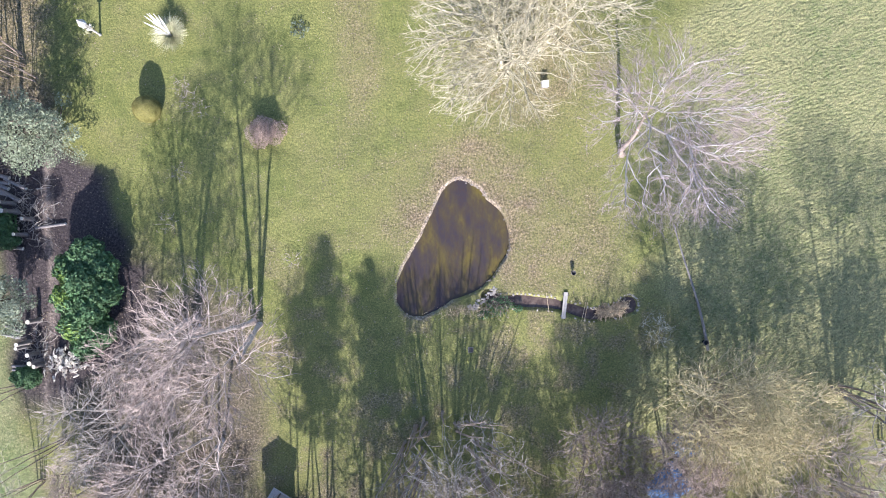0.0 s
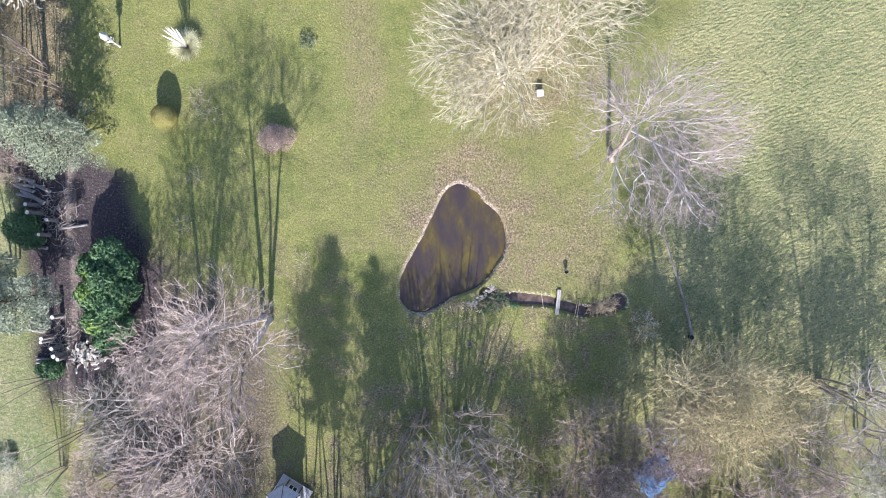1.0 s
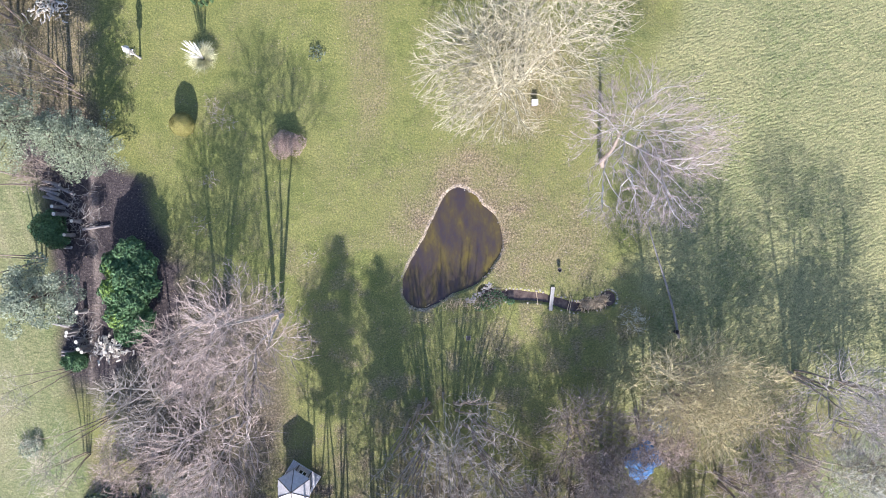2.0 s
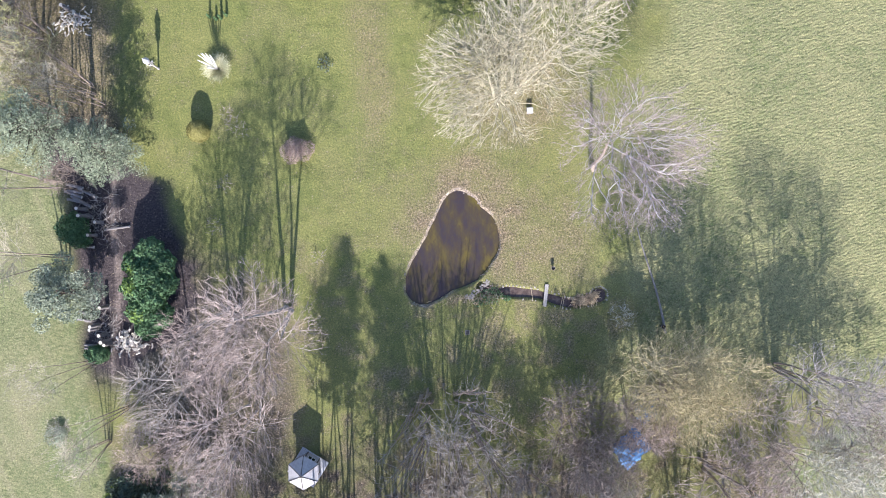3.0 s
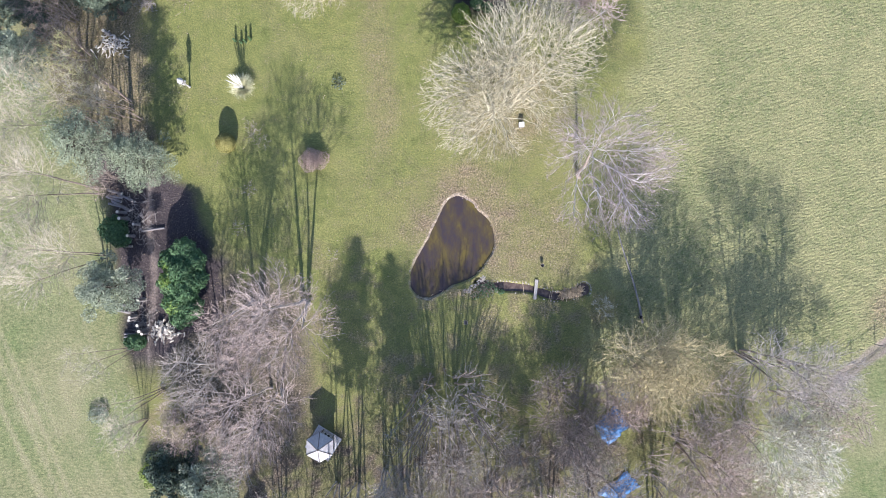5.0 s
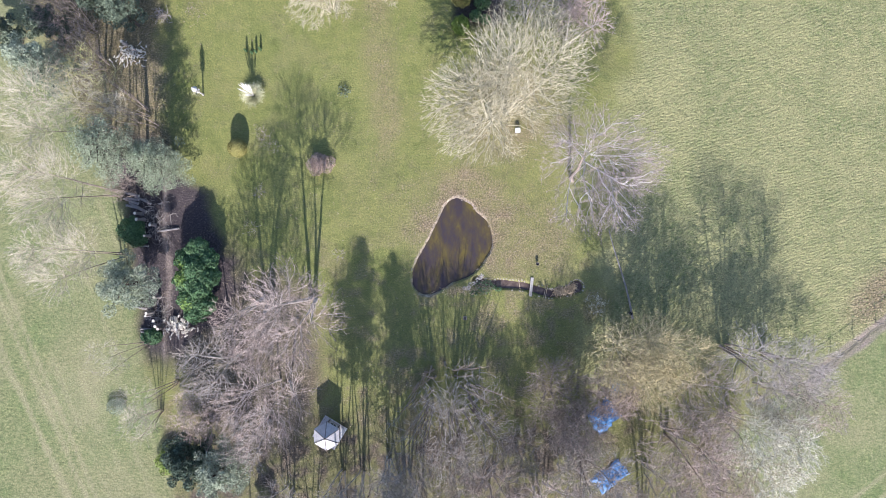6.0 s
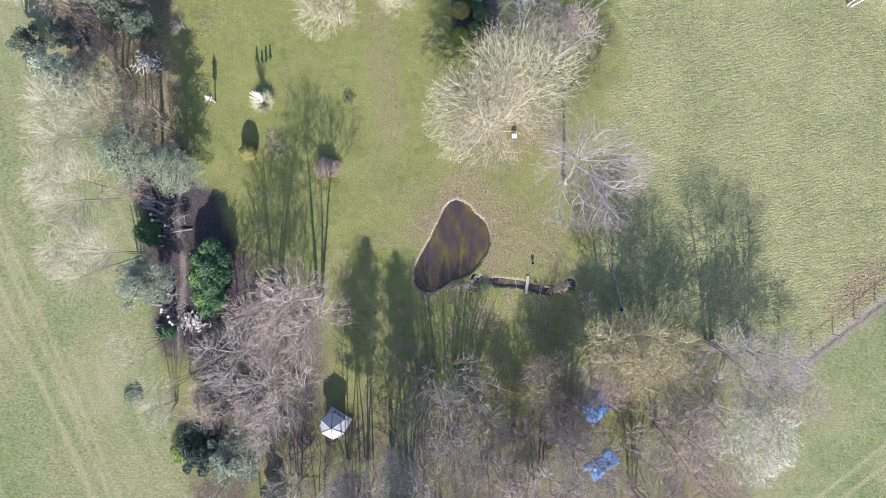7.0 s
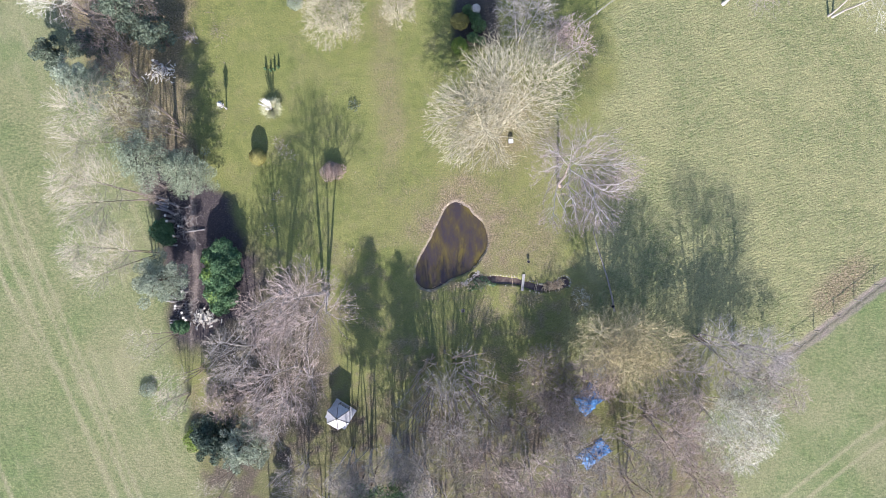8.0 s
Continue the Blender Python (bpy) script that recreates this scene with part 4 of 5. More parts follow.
for i, (x, y, h, r, tw) in enumerate([(-32.6, 20.0, 6.6, 2.6, BROWN_TWIG), (-29.4, 23.4, 6.8, 2.4, BROWN_TWIG), (-32.4, 23.6, 6.4, 2.4, PINK_TWIG), (-34.4, 22.0, 6.4, 2.4, BROWN_TWIG)]):
    bare_tree("elder_tree", x, y, h, "dark brown bare scrub tree in the thicket", BROWN, tw, r=r, low=0.15, stems=5, spread=0.5, fan=0.5, trunk=0.12,
              n=(24, 150, 800, 1500), wob=0.18, seed=230 + i, group="bare trees in the thicket")
bare_tree("elder_tree", -28.6, 5.6, 4.2, "brown bare shrub tree beside the log heap", BROWN, BROWN_TWIG, r=1.9, low=0.1, stems=5, spread=0.4, fan=0.5, trunk=0.09,
          n=(20, 110, 700, 1800), wob=0.2, seed=62)
# behind the lawn
bare_tree("spindle_bush", -10.6, 21.9, 4.6, "pale cream bare bush on the lawn", CREAM, CREAM_TWIG, r=3.2, cx=-0.7, cy=0.6, low=0.04, stems=9, spread=0.5, fan=0.45, trunk=0.12,
          n=(40, 320, 2400, 9000), wob=0.2, seed=63, twig_r=0.019)
bare_tree("spindle_bush", -4.8, 23.5, 4.0, "small pale cream bare bush on the lawn", CREAM, CREAM_TWIG, r=1.9, low=0.05, stems=7, spread=0.4, fan=0.6, trunk=0.10,
          n=(30, 220, 1400, 4200), wob=0.2, seed=64, twig_r=0.017)
bare_tree("cherry_tree", 11.2, 19.0, 6.8, "pink-twigged bare tree with white stems", BIRCH, CHERRY_TWIG, r=2.9, cx=0.5, cy=0.3, low=0.22, stems=2, spread=0.3, fan=0.4, trunk=0.13,
          n=(10, 130, 1500, 6000), wob=0.12, seed=65, twig_r=0.0165)
bare_tree("aspen_tree", 7.4, 21.2, 8.0, "lilac-grey bare tree behind the cream trees", GREY, LILAC_TWIG, r=3.2, low=0.3, stems=4, spread=0.5, fan=0.4, trunk=0.15,
          n=(22, 200, 1500, 4500), wob=0.13, seed=66)
bare_tree("birch_tree", 28.3, 24.9, 9.4, "white-stemmed birch in the rough field", BIRCH, BIRCH_TWIG, r=3.8, cx=1.0, low=0.4, stems=1, trunk=0.2,
          n=(14, 110, 1000, 3800), wob=0.16, seed=67, twig_r=0.009)
bare_tree("birch_tree", 39.2, 23.6, 8.8, "pale-stemmed birch in the rough field", BIRCH, WHITE_TWIG, foot=GREY, r=3.6, cx=0.6, low=0.35, stems=2, spread=0.3, fan=0.3, trunk=0.17,
          n=(14, 110, 1000, 3600), wob=0.16, seed=68, twig_r=0.009)
bare_tree("sapling", 13.7, -5.15, 1.7, "small whitish bare shrub in the grass", CREAM, WHITE_TWIG, r=1.15, low=0.05, stems=5, spread=0.15, fan=0.7, trunk=0.05,
          n=(12, 60, 200, 300), wob=0.2, seed=69, out=0.3, twig_r=0.012)


# ---------------------------------------------------------------- evergreens and shrubs
def ball_lobes(rng, r, h, count, rx=0.42):
    out = []
    for i in range(count):
        a, s, z = i * 2.399, math.sqrt((i + 0.5) / count), rng.random()
        out.append((r * 0.72 * s * math.cos(a), r * 0.72 * s * math.sin(a), h * (0.92 - 0.55 * s ** 2) - r * 0.25 + 0.1 * z, r * rx, r * rx, r * rx * 0.75))
    return out


rl = np.random.default_rng(70)
lobes = [(a, b, c, 1.0, 1.0, 0.85) for a, b, c in [(0.2, 1.9, 2.2), (-0.9, 1.0, 1.9), (1.0, 0.9, 2.0), (0.1, 0.2, 2.6), (1.1, -0.6, 1.9), (-0.9, -0.8, 2.1), (0.3, -1.6, 2.1), (-0.7, -2.5, 1.7), (0.6, -3.0, 1.4), (-0.3, -3.8, 1.1)]]
leafy("laurel_bush", -22.3, -2.2, lobes, 26000, 0.13, "large glossy green laurel with lime-green young growth", LAUREL, trunk_h=1.4, trunk_r=0.14, seed=71,
      second=(LAUREL_LIME, lambda p: 0.75 * step(0.45, 0.0, np.hypot(p[:, 0] + 1.2, (p[:, 1] + 0.2) * 0.6) - 0.4) + 0.5 * step(0.6, 0.0, np.hypot(p[:, 0] + 0.9, p[:, 1] + 2.9) - 0.3), "lime-green young leaves"))


def pine(name, x, y, h, r, label, leaf, count=34, n=22000, size=0.13, seed=1, cone=0.0, low=0.28, girth=0.16, clump=(0.20, 0.32)):
    """A conifer: whorls of limbs, each ending in flat tufted clumps."""
    rng = np.random.default_rng(seed)
    out = []
    for i in range(count):
        a = i * 2.399 + rng.uniform(-0.3, 0.3)
        u = (i + 0.5) / count
        z = h * (low + (0.96 - low) * u)
        rad = r * (1 - cone * u) * (0.55 + 0.5 * rng.random()) * (0.25 if u > 0.94 else 1) * math.sqrt(max(0.05, 1 - max(0, u - 0.55) ** 2 * 3.5 * (1 - cone)))
        s = r * rng.uniform(*clump) * (1 - 0.45 * cone * u)
        out.append((rad * math.cos(a), rad * math.sin(a), z, s, s, s * 0.5))
        out.append((rad * 0.5 * math.cos(a + 0.3), rad * 0.5 * math.sin(a + 0.3), z + 0.1, s, s, s * 0.5))
    return leafy(name, x, y, out, n, size, label, leaf, "tree", h * 0.93, girth, seed=seed, bark=DARK_BARK, tilt=0.9)


pine("pine_tree", -25.1, 7.1, 8.2, 2.6, "grey-green pine with low tufted clumps of needles", PINE, 54, 18000, 0.068, 72, cone=0.5, low=0.10, clump=(0.16, 0.30))
pine("pine_tree", -27.5, 7.8, 10.6, 2.4, "tall grey-green pine with a high tufted crown", PINE, 40, 14000, 0.068, 721, cone=0.25, low=0.56, clump=(0.18, 0.32))
pine("pine_tree", -27.6, -3.3, 6.4, 2.4, "sage-green thin pine beside cut logs", SAGE, 22, 15000, 0.08, 73)
pine("conifer_tree", -33.9, 15.3, 9.4, 2.1, "light green bushy conifer at the field edge", SAGE, 34, 13000, 0.09, 74, cone=0.3, clump=(0.22, 0.34))
pine("conifer_tree", -39.2, 18.8, 3.6, 1.5, "grey-green bushy conifer at the field edge", THICKET, 22, 7000, 0.10, 76)
pine("conifer_tree", -35.0, 19.6, 5.0, 1.4, "muted green conifer in the thicket", THICKET, 24, 8000, 0.12, 75)
pine("conifer_tree", -31.0, 22.4, 7.4, 1.9, "muted green conifer in the thicket", THICKET, 26, 9000, 0.12, 76)
pine("conifer_tree", -28.4, 20.4, 6.0, 1.6, "muted green bushy conifer in the thicket", THICKET, 26, 6000, 0.11, 77)
pine("conifer_tree", -26.4, 26.6, 7.0, 2.2, "dark green conifer behind the thicket", CONIFER, 26, 7000, 0.14, 78)
pine("conifer_tree", -19.2, -19.2, 7.0, 2.1, "pale blue-green bushy conifer", SAGE, 24, 12000, 0.09, 79)
pine("holly_tree", -22.3, -18.6, 5.8, 2.1, "dark glossy holly at the copse edge", CONIFER, 26, 12000, 0.12, 80)
leafy("holly_bush", -30.3, -14.8, [(0, 0, 0.3, 0.9, 0.8, 0.32), (0.4, 0.3, 0.3, 0.5, 0.5, 0.3)], 1800, 0.06, "low grey-green bush in the field edge", SAGE, trunk_h=0.3, seed=81)
for i, (x, y, h, r) in enumerate([(-6.9, -22.6, 14.0, 1.5), (-4.1, -22.6, 13.2, 1.4), (-8.2, -23.4, 12.4, 1.3)]):
    pine("scots_pine", x, y, h, r, "tall bare-stemmed pine with a thin high crown", GREEN, 26, 4000, 0.11, 82 + i, cone=0.1, low=0.52, girth=0.07, clump=(0.22, 0.46))
# unseen conifer shape, placed to cast the shadow of a building
pine("shadow_conifer", -16.5, -29.0, 5.2, 1.4, "unseen dark conifer shape casting a building's shadow beyond the copse", CONIFER, 24, 8000, 0.14, 89, cone=0.5)
rl = np.random.default_rng(90)
leafy("clipped_bush", -19.0, 8.95, [(0, 0, 0.88, 0.85, 0.85, 0.92)], 15000, 0.045, "clipped egg-shaped golden-green bush on the lawn", GOLD, trunk_h=0.8, trunk_r=0.06, seed=91, skin=0.07, tilt=0.35)
leafy("heather_bush", -11.55, 7.55, [(p[0] * 1.05, p[1] * 0.72, *p[2:]) for p in ball_lobes(rl, 1.25, 1.35, 9, 0.46)], 14000, 0.036, "rounded purple-brown bush on the lawn", HEATHER, trunk_h=0.6, trunk_r=0.06, seed=92, skin=0.2)
leafy("box_bush", 1.28, 20.3, [(0, 0, 0.65, 0.8, 0.85, 0.7)], 5000, 0.06, "bright lime-green clipped ball bush", LIME, trunk_h=0.5, seed=93, group="clipped bushes in the bed")
leafy("box_bush", 1.35, 22.75, [(0, 0, 0.7, 0.9, 0.8, 0.75)], 5000, 0.06, "olive clipped ball bush", GOLD, trunk_h=0.5, seed=94, group="clipped bushes in the bed")
for i, (x, y, s) in enumerate([(2.7, 21.2, 0.6), (3.3, 22.4, 0.75), (2.9, 23.2, 0.6), (3.6, 20.9, 0.5), (2.2, 24.0, 0.6)]):
    leafy("box_bush", x, y, [(0, 0, s * 0.8, s, s * 0.9, s * 0.85)], 2200, 0.06, "mid-green clipped ball bush", GREEN, trunk_h=0.4, seed=95 + i, group="clipped bushes in the bed")
leafy("box_bush", 3.0, 24.1, [(0, 0, 0.5, 0.45, 0.45, 0.45)], 2200, 0.05, "silvery white ball bush", PLUME, trunk_h=0.3, seed=101, group="clipped bushes in the bed")
leafy("box_bush", -15.4, 24.7, [(0, 0, 0.6, 0.8, 0.8, 0.65)], 3000, 0.06, "grey-green low bush on the lawn", SAGE, trunk_h=0.3, seed=102)
leafy("holly_bush", -28.6, 1.4, [(0, 0, 1.0, 1.1, 1.2, 1.0), (0.5, -0.7, 0.8, 0.8, 0.8, 0.8)], 7000, 0.09, "dark green bush beside the log heap", LAUREL, trunk_h=0.8, seed=103)
leafy("privet_bush", -25.2, -19.6, ball_lobes(rl, 1.5, 1.3, 8), 5200, 0.07, "yellowish-green low bush at the field edge", LIME, trunk_h=0.6, seed=105)
leafy("holly_bush", -26.9, -8.3, [(0, 0, 0.6, 0.9, 0.7, 0.6)], 4000, 0.08, "low green bush beside the log heap", LAUREL, trunk_h=0.4, seed=104)


def blades(name, x, y, n, length, width, lean, label, material, category, seed, z0=0.0):
    """A tussock of arching pointed blades."""
    rng = np.random.default_rng(seed)
    a, tip = rng.uniform(0, 2 * np.pi, n), rng.uniform(0.15, 1, n) ** 0.6 * lean
    d = np.stack([np.cos(a), np.sin(a)], 1)
    ln = length * rng.uniform(0.6, 1.1, n)
    k = np.linspace(0, 1, 4)
    P = np.zeros((n, 4, 3))
    for i, s in enumerate(k):
        P[:, i, :2] = d * (0.08 + tip * s ** 1.3)[:, None] * ln[:, None]
        P[:, i, 2] = z0 + ln * (s - 0.55 * s * s * tip)
    R = np.full((n, 4), width) * np.array([1, 0.9, 0.6, 0.15])[None]
    v, f = tubes(P, R, 3)
    ob = base(name, x, y, 0, label=label, category=category)
    part("blades", mesh_np("blades", v, f, material), ob)
    return ob


pampas = blades("pampas_grass", -17.7, 13.9, 1500, 1.25, 0.013, 1.0, "pale pampas grass tussock with white plumes", STRAW, "grass", 110)
rp = np.random.default_rng(111)
for i in range(9):
    a = rp.uniform(0, 2 * np.pi)
    top = np.array([0.55 * math.cos(a) - 0.25, 0.55 * math.sin(a) + 0.1, 2.2 + 0.4 * rp.random()])
    s = np.linspace(0, 1, 7)
    P = (np.array([[0, 0, 0.2]]) * (1 - s)[:, None] + top[None] * s[:, None])[None]
    v, f = tubes(P, np.array([[0.01, 0.01, 0.012, 0.035, 0.05, 0.04, 0.008]]), 6)
    part("plume", mesh_np("plume", v, f, PLUME, True), pampas, "white feathery plume")
leafy("hellebore_plant", -9.4, 14.3, [(0.42 * math.cos(a * 1.26), 0.42 * math.sin(a * 1.26), 0.22, 0.26, 0.22, 0.2) for a in range(5)] + [(0, 0, 0.3, 0.25, 0.25, 0.22)], 190, 0.085, "low dark green leafy plant on the lawn", THICKET, "plant", 0.2, 0.02, seed=112)
for i, (dx, dy, k) in enumerate([(0, 0, 0.75), (0.5, -0.15, 0.62), (0.9, -0.1, 0.85), (1.3, 0.15, 0.8)]):
    leafy("cypress_sapling", -18.4 + dx, 18.0 + dy, [(0, 0, 0.28 * k, 0.11, 0.11, 0.3 * k), (0, 0, 0.75 * k, 0.09, 0.09, 0.4 * k)], 900, 0.035, "slim green young cypress on the lawn", GREEN,
          trunk_h=0.9 * k, trunk_r=0.02, seed=113 + i, group="young cypresses in a row")
for i, (x, y) in enumerate([(-17.0, 10.5), (-15.9, 9.2), (-16.6, 9.75), (-17.1, 4.95), (-18.0, 1.65), (-9.9, -0.75)]):
    bare_tree("low_shrub", x, y, 0.55, "low pale lilac twiggy shrub in the grass", PINK, PINK_TWIG, r=0.75, low=0.02, stems=6, spread=0.35, fan=0.8, trunk=0.03,
              n=(12, 40, 90, 100), wob=0.3, seed=120 + i, out=0.3, fork=0.012, twig_r=0.009, group="low shrubs in the lawn")


# ---------------------------------------------------------------- summerhouse on its deck
def summerhouse(x, y):
    deck = base("deck", x - 0.02, y - 0.18, 0, -31.5, label="square pale grey timber deck under a summerhouse", category="deck")
    for i in range(16):
        part("board", box("board", -1.2 + 0.15 * (i + 0.5), 0, 0.11, 0.142, 2.3, 0.04, DECK, bevel=0.006), deck)
    for s in (-1.0, 0, 1.0):
        part("joist", box("joist", 0, s, 0.045, 2.38, 0.08, 0.09, DARK_WOOD), deck)
    ob = base("summerhouse", x, y, 0.13, 0, label="hexagonal timber summerhouse with pale felt roof and dark windows", category="summerhouse")
    r, h, top, eave = 1.02, 1.72, 2.56, 1.3
    corner = [(r * math.cos(math.radians(30 + 60 * i)), r * math.sin(math.radians(30 + 60 * i))) for i in range(6)]
    for i in range(6):
        (ax, ay), (bx, by) = corner[i], corner[(i + 1) % 6]
        mx, my, turn = (ax + bx) / 2, (ay + by) / 2, math.degrees(math.atan2(by - ay, bx - ax))
        wall = part("wall", box("wall", 0, 0, h / 2, r - 0.06, 0.045, h, WALL_WOOD, bevel=0.004), ob)
        wall.matrix_local = pose(mx, my, 0, 0, 0, turn)
        if i in (0, 1, 2, 5):
            w = part("window", box("window", 0, -0.036, 1.08, 0.62, 0.03, 0.8, WHITE, bevel=0.006), wall, "white window frame")
            for sx in (-0.15, 0.15):
                part("pane", box("pane", sx, -0.056, 1.08, 0.25, 0.012, 0.69, GLASS), wall, "dark glass pane")
        post = part("corner_post", box("corner_post", 0, 0, h / 2, 0.09, 0.09, h, DARK_WOOD, bevel=0.008), ob)
        post.matrix_local = pose(ax, ay, 0, 0, 0, turn)
    ec = [(eave * math.cos(math.radians(30 + 60 * i)), eave * math.sin(math.radians(30 + 60 * i))) for i in range(6)]
    for i in range(6):
        (ax, ay), (bx, by) = ec[i], ec[(i + 1) % 6]
        bm = bmesh.new()
        lo = [bm.verts.new((ax, ay, h - 0.02)), bm.verts.new((bx, by, h - 0.02)), bm.verts.new((0, 0, top))]
        hi = [bm.verts.new((v.co.x, v.co.y, v.co.z + 0.035)) for v in lo]
        bm.faces.new(hi), bm.faces.new(lo[::-1])
        for a in range(3):
            bm.faces.new((lo[a], lo[(a + 1) % 3], hi[(a + 1) % 3], hi[a]))
        part("roof_panel", from_bm("roof_panel", bm, PALE_ROOF), ob, "pale felt roof panel")
        P = np.array([[[ax * 1.01, ay * 1.01, h + 0.03], [ax * 0.5, ay * 0.5, (h + top) / 2 + 0.03], [0, 0, top + 0.035]]])
        part("roof_rib", mesh_np("roof_rib", *tubes(P, np.full((1, 3), 0.028), 5), DARK_WOOD), ob, "dark roof rib")
    bm = bmesh.new()
    bmesh.ops.create_cone(bm, cap_ends=True, segments=8, radius1=0.09, radius2=0.06, depth=0.05, matrix=Matrix.Translation((0, 0, top + 0.04)))
    part("finial", from_bm("finial", bm, DARK_WOOD), ob)


summerhouse(-10.6, -17.0)


# ---------------------------------------------------------------- dovecote, hive box, ornaments
def lathe(profile, segments=10):
    """A turned shape from (radius, height) pairs."""
    a = np.linspace(0, 2 * np.pi, segments, endpoint=False)
    V = np.array([[r * math.cos(t), r * math.sin(t), z] for r, z in profile for t in a])
    F = []
    for i in range(len(profile) - 1):
        for j in range(segments):
            k = (j + 1) % segments
            F.append((i * segments + j, i * segments + k, (i + 1) * segments + k, (i + 1) * segments + j))
    return V, np.array(F)


def dovecote(x, y):
    ob = base("dovecote", x, y, 0, label="white wooden dovecote on a tall post", category="dovecote")
    part("post", mesh_np("post", *lathe([(0.11, -0.1), (0.09, 0.1), (0.065, 0.3), (0.06, 1.35), (0.0, 1.36)]), PLANK, True), ob)
    part("house", mesh_np("house", *lathe([(0.0, 1.3), (0.19, 1.32), (0.19, 2.15), (0.0, 2.16)], 8), PLANK), ob, "white octagonal nest house")
    part("roof", mesh_np("roof", *lathe([(0.26, 2.12), (0.26, 2.16), (0.10, 2.52), (0.02, 2.75), (0.0, 2.76)], 8), PALE_ROOF), ob, "pale pointed roof")
    for i in range(4):
        a = i * math.pi / 2 + 0.4
        hole = part("nest_hole", mesh_np("nest_hole", *lathe([(0.0, 0.0), (0.07, 0.0), (0.07, 0.02), (0.0, 0.02)], 10), GLASS), ob, "dark nest hole")
        hole.matrix_local = pose(0.172 * math.cos(a), 0.172 * math.sin(a), 1.75, 0, 90, math.degrees(a))
        part("perch", box("perch", 0.21 * math.cos(a), 0.21 * math.sin(a), 1.62, 0.12, 0.12, 0.02, WHITE, rz=math.degrees(a)), ob)
    blades("grass_clump", x - 0.55, y + 0.15, 220, 0.5, 0.012, 0.9, "pale dry grass clump under the dovecote", STRAW, "grass", 130)


dovecote(-22.44, 14.0)


def hive(x, y):
    ob = base("hive_box", x, y, height(x, y), 3, label="low box with a white lid under the trees", category="box")
    part("body", box("body", 0, 0, 0.21, 0.42, 0.38, 0.40, WALL_WOOD, bevel=0.01), ob)
    part("lid", box("lid", 0, 0, 0.45, 0.46, 0.42, 0.07, WHITE, bevel=0.012), ob, "white painted lid")
    for sx in (-0.17, 0.17):
        part("runner", box("runner", sx, 0, 0.02, 0.06, 0.44, 0.06, DARK_WOOD), ob)


hive(6.62, 10.72)


def urn(x, y, s, label):
    ob = base("garden_urn", x, y, height(x, y), label=label, category="ornament")
    prof = [(0.0, 0.0), (0.16, 0.0), (0.16, 0.05), (0.07, 0.1), (0.06, 0.18), (0.17, 0.34), (0.2, 0.5), (0.23, 0.54), (0.18, 0.55), (0.14, 0.48), (0.0, 0.46)]
    part("bowl", mesh_np("bowl", *lathe([(r * s, z * s) for r, z in prof], 14), IRON, True), ob)
    part("rim", mesh_np("rim", *lathe([(0.2 * s, 0.535 * s), (0.235 * s, 0.54 * s), (0.235 * s, 0.565 * s), (0.2 * s, 0.57 * s), (0.2 * s, 0.535 * s)], 14), STONE, True), ob, "pale rim")


urn(8.48, -1.55, 0.7, "small black iron urn on the lawn")
urn(17.05, -6.05, 0.8, "small black urn at the end of a felled pole")
ob = base("drain_cover", 1.82, -6.6, height(1.82, -6.6), 4, label="small dark square drain cover in the grass", category="cover")
part("frame", box("frame", 0, 0, 0.03, 0.34, 0.34, 0.06, FENCE, bevel=0.006), ob)
part("plate", box("plate", 0, 0, 0.066, 0.27, 0.27, 0.012, DARK_WOOD), ob)

# a felled slender pole that lies across the rough grass
s = np.linspace(0, 1, 14)
P = np.stack([17.3 - 2.1 * s + 0.12 * np.sin(s * 5), -6.6 + 8.2 * s, 0.16 + 0.0 * s], 1)[None]
ob = base("felled_pole", 0, 0, 0, label="long pale felled pole lying on grass", category="log")
part("stem", mesh_np("stem", *tubes(P, np.linspace(0.10, 0.045, 14)[None], 8), FENCE, True), ob)

# ---------------------------------------------------------------- plank bridge, stream edge, reeds, stones
ob = base("plank_bridge", 7.95, -3.68, 0, -6.0, label="narrow weathered plank bridge over the stream", category="bridge")
for sx in (-0.07, 0.07):
    part("plank", box("plank", sx, 0, 0.10, 0.13, 1.75, 0.05, PLANK, bevel=0.008), ob)
for sy in (-0.72, 0.72):
    part("bearer", box("bearer", 0, sy, 0.03, 0.42, 0.12, 0.10, DARK_WOOD, bevel=0.008), ob)


def stone_mesh(rng):
    bm = bmesh.new()
    bmesh.ops.create_icosphere(bm, subdivisions=1, radius=1.0)
    for v in bm.verts:
        v.co *= rng.uniform(0.75, 1.15)
        v.co.z *= 0.6
    return from_bm("stone", bm, EDGE_STONE)


rs = np.random.default_rng(140)
stones = [stone_mesh(rs) for _ in range(6)]
edge = base("stream_edge", 0, 0, 0, label="rough pale stones along the stream bank", category="stones")
for i in range(0, len(STREAM), 1):
    for sd in (-1, 1):
        if rs.random() < (0.8 if sd > 0 else 0.4) and np.hypot(STREAM[i, 0] - 7.95, STREAM[i, 1] + 3.7) > 0.35:
            p = STREAM[i] + nrm[i] * sd * rs.uniform(0.40, 0.55)
            o = part("stone", stones[rs.integers(6)], edge)
            sc = rs.uniform(0.045, 0.085)
            o.matrix_local = Matrix.LocRotScale((p[0], p[1], -0.02), Euler((0, 0, rs.uniform(0, 6))), (sc * 1.4, sc, sc))
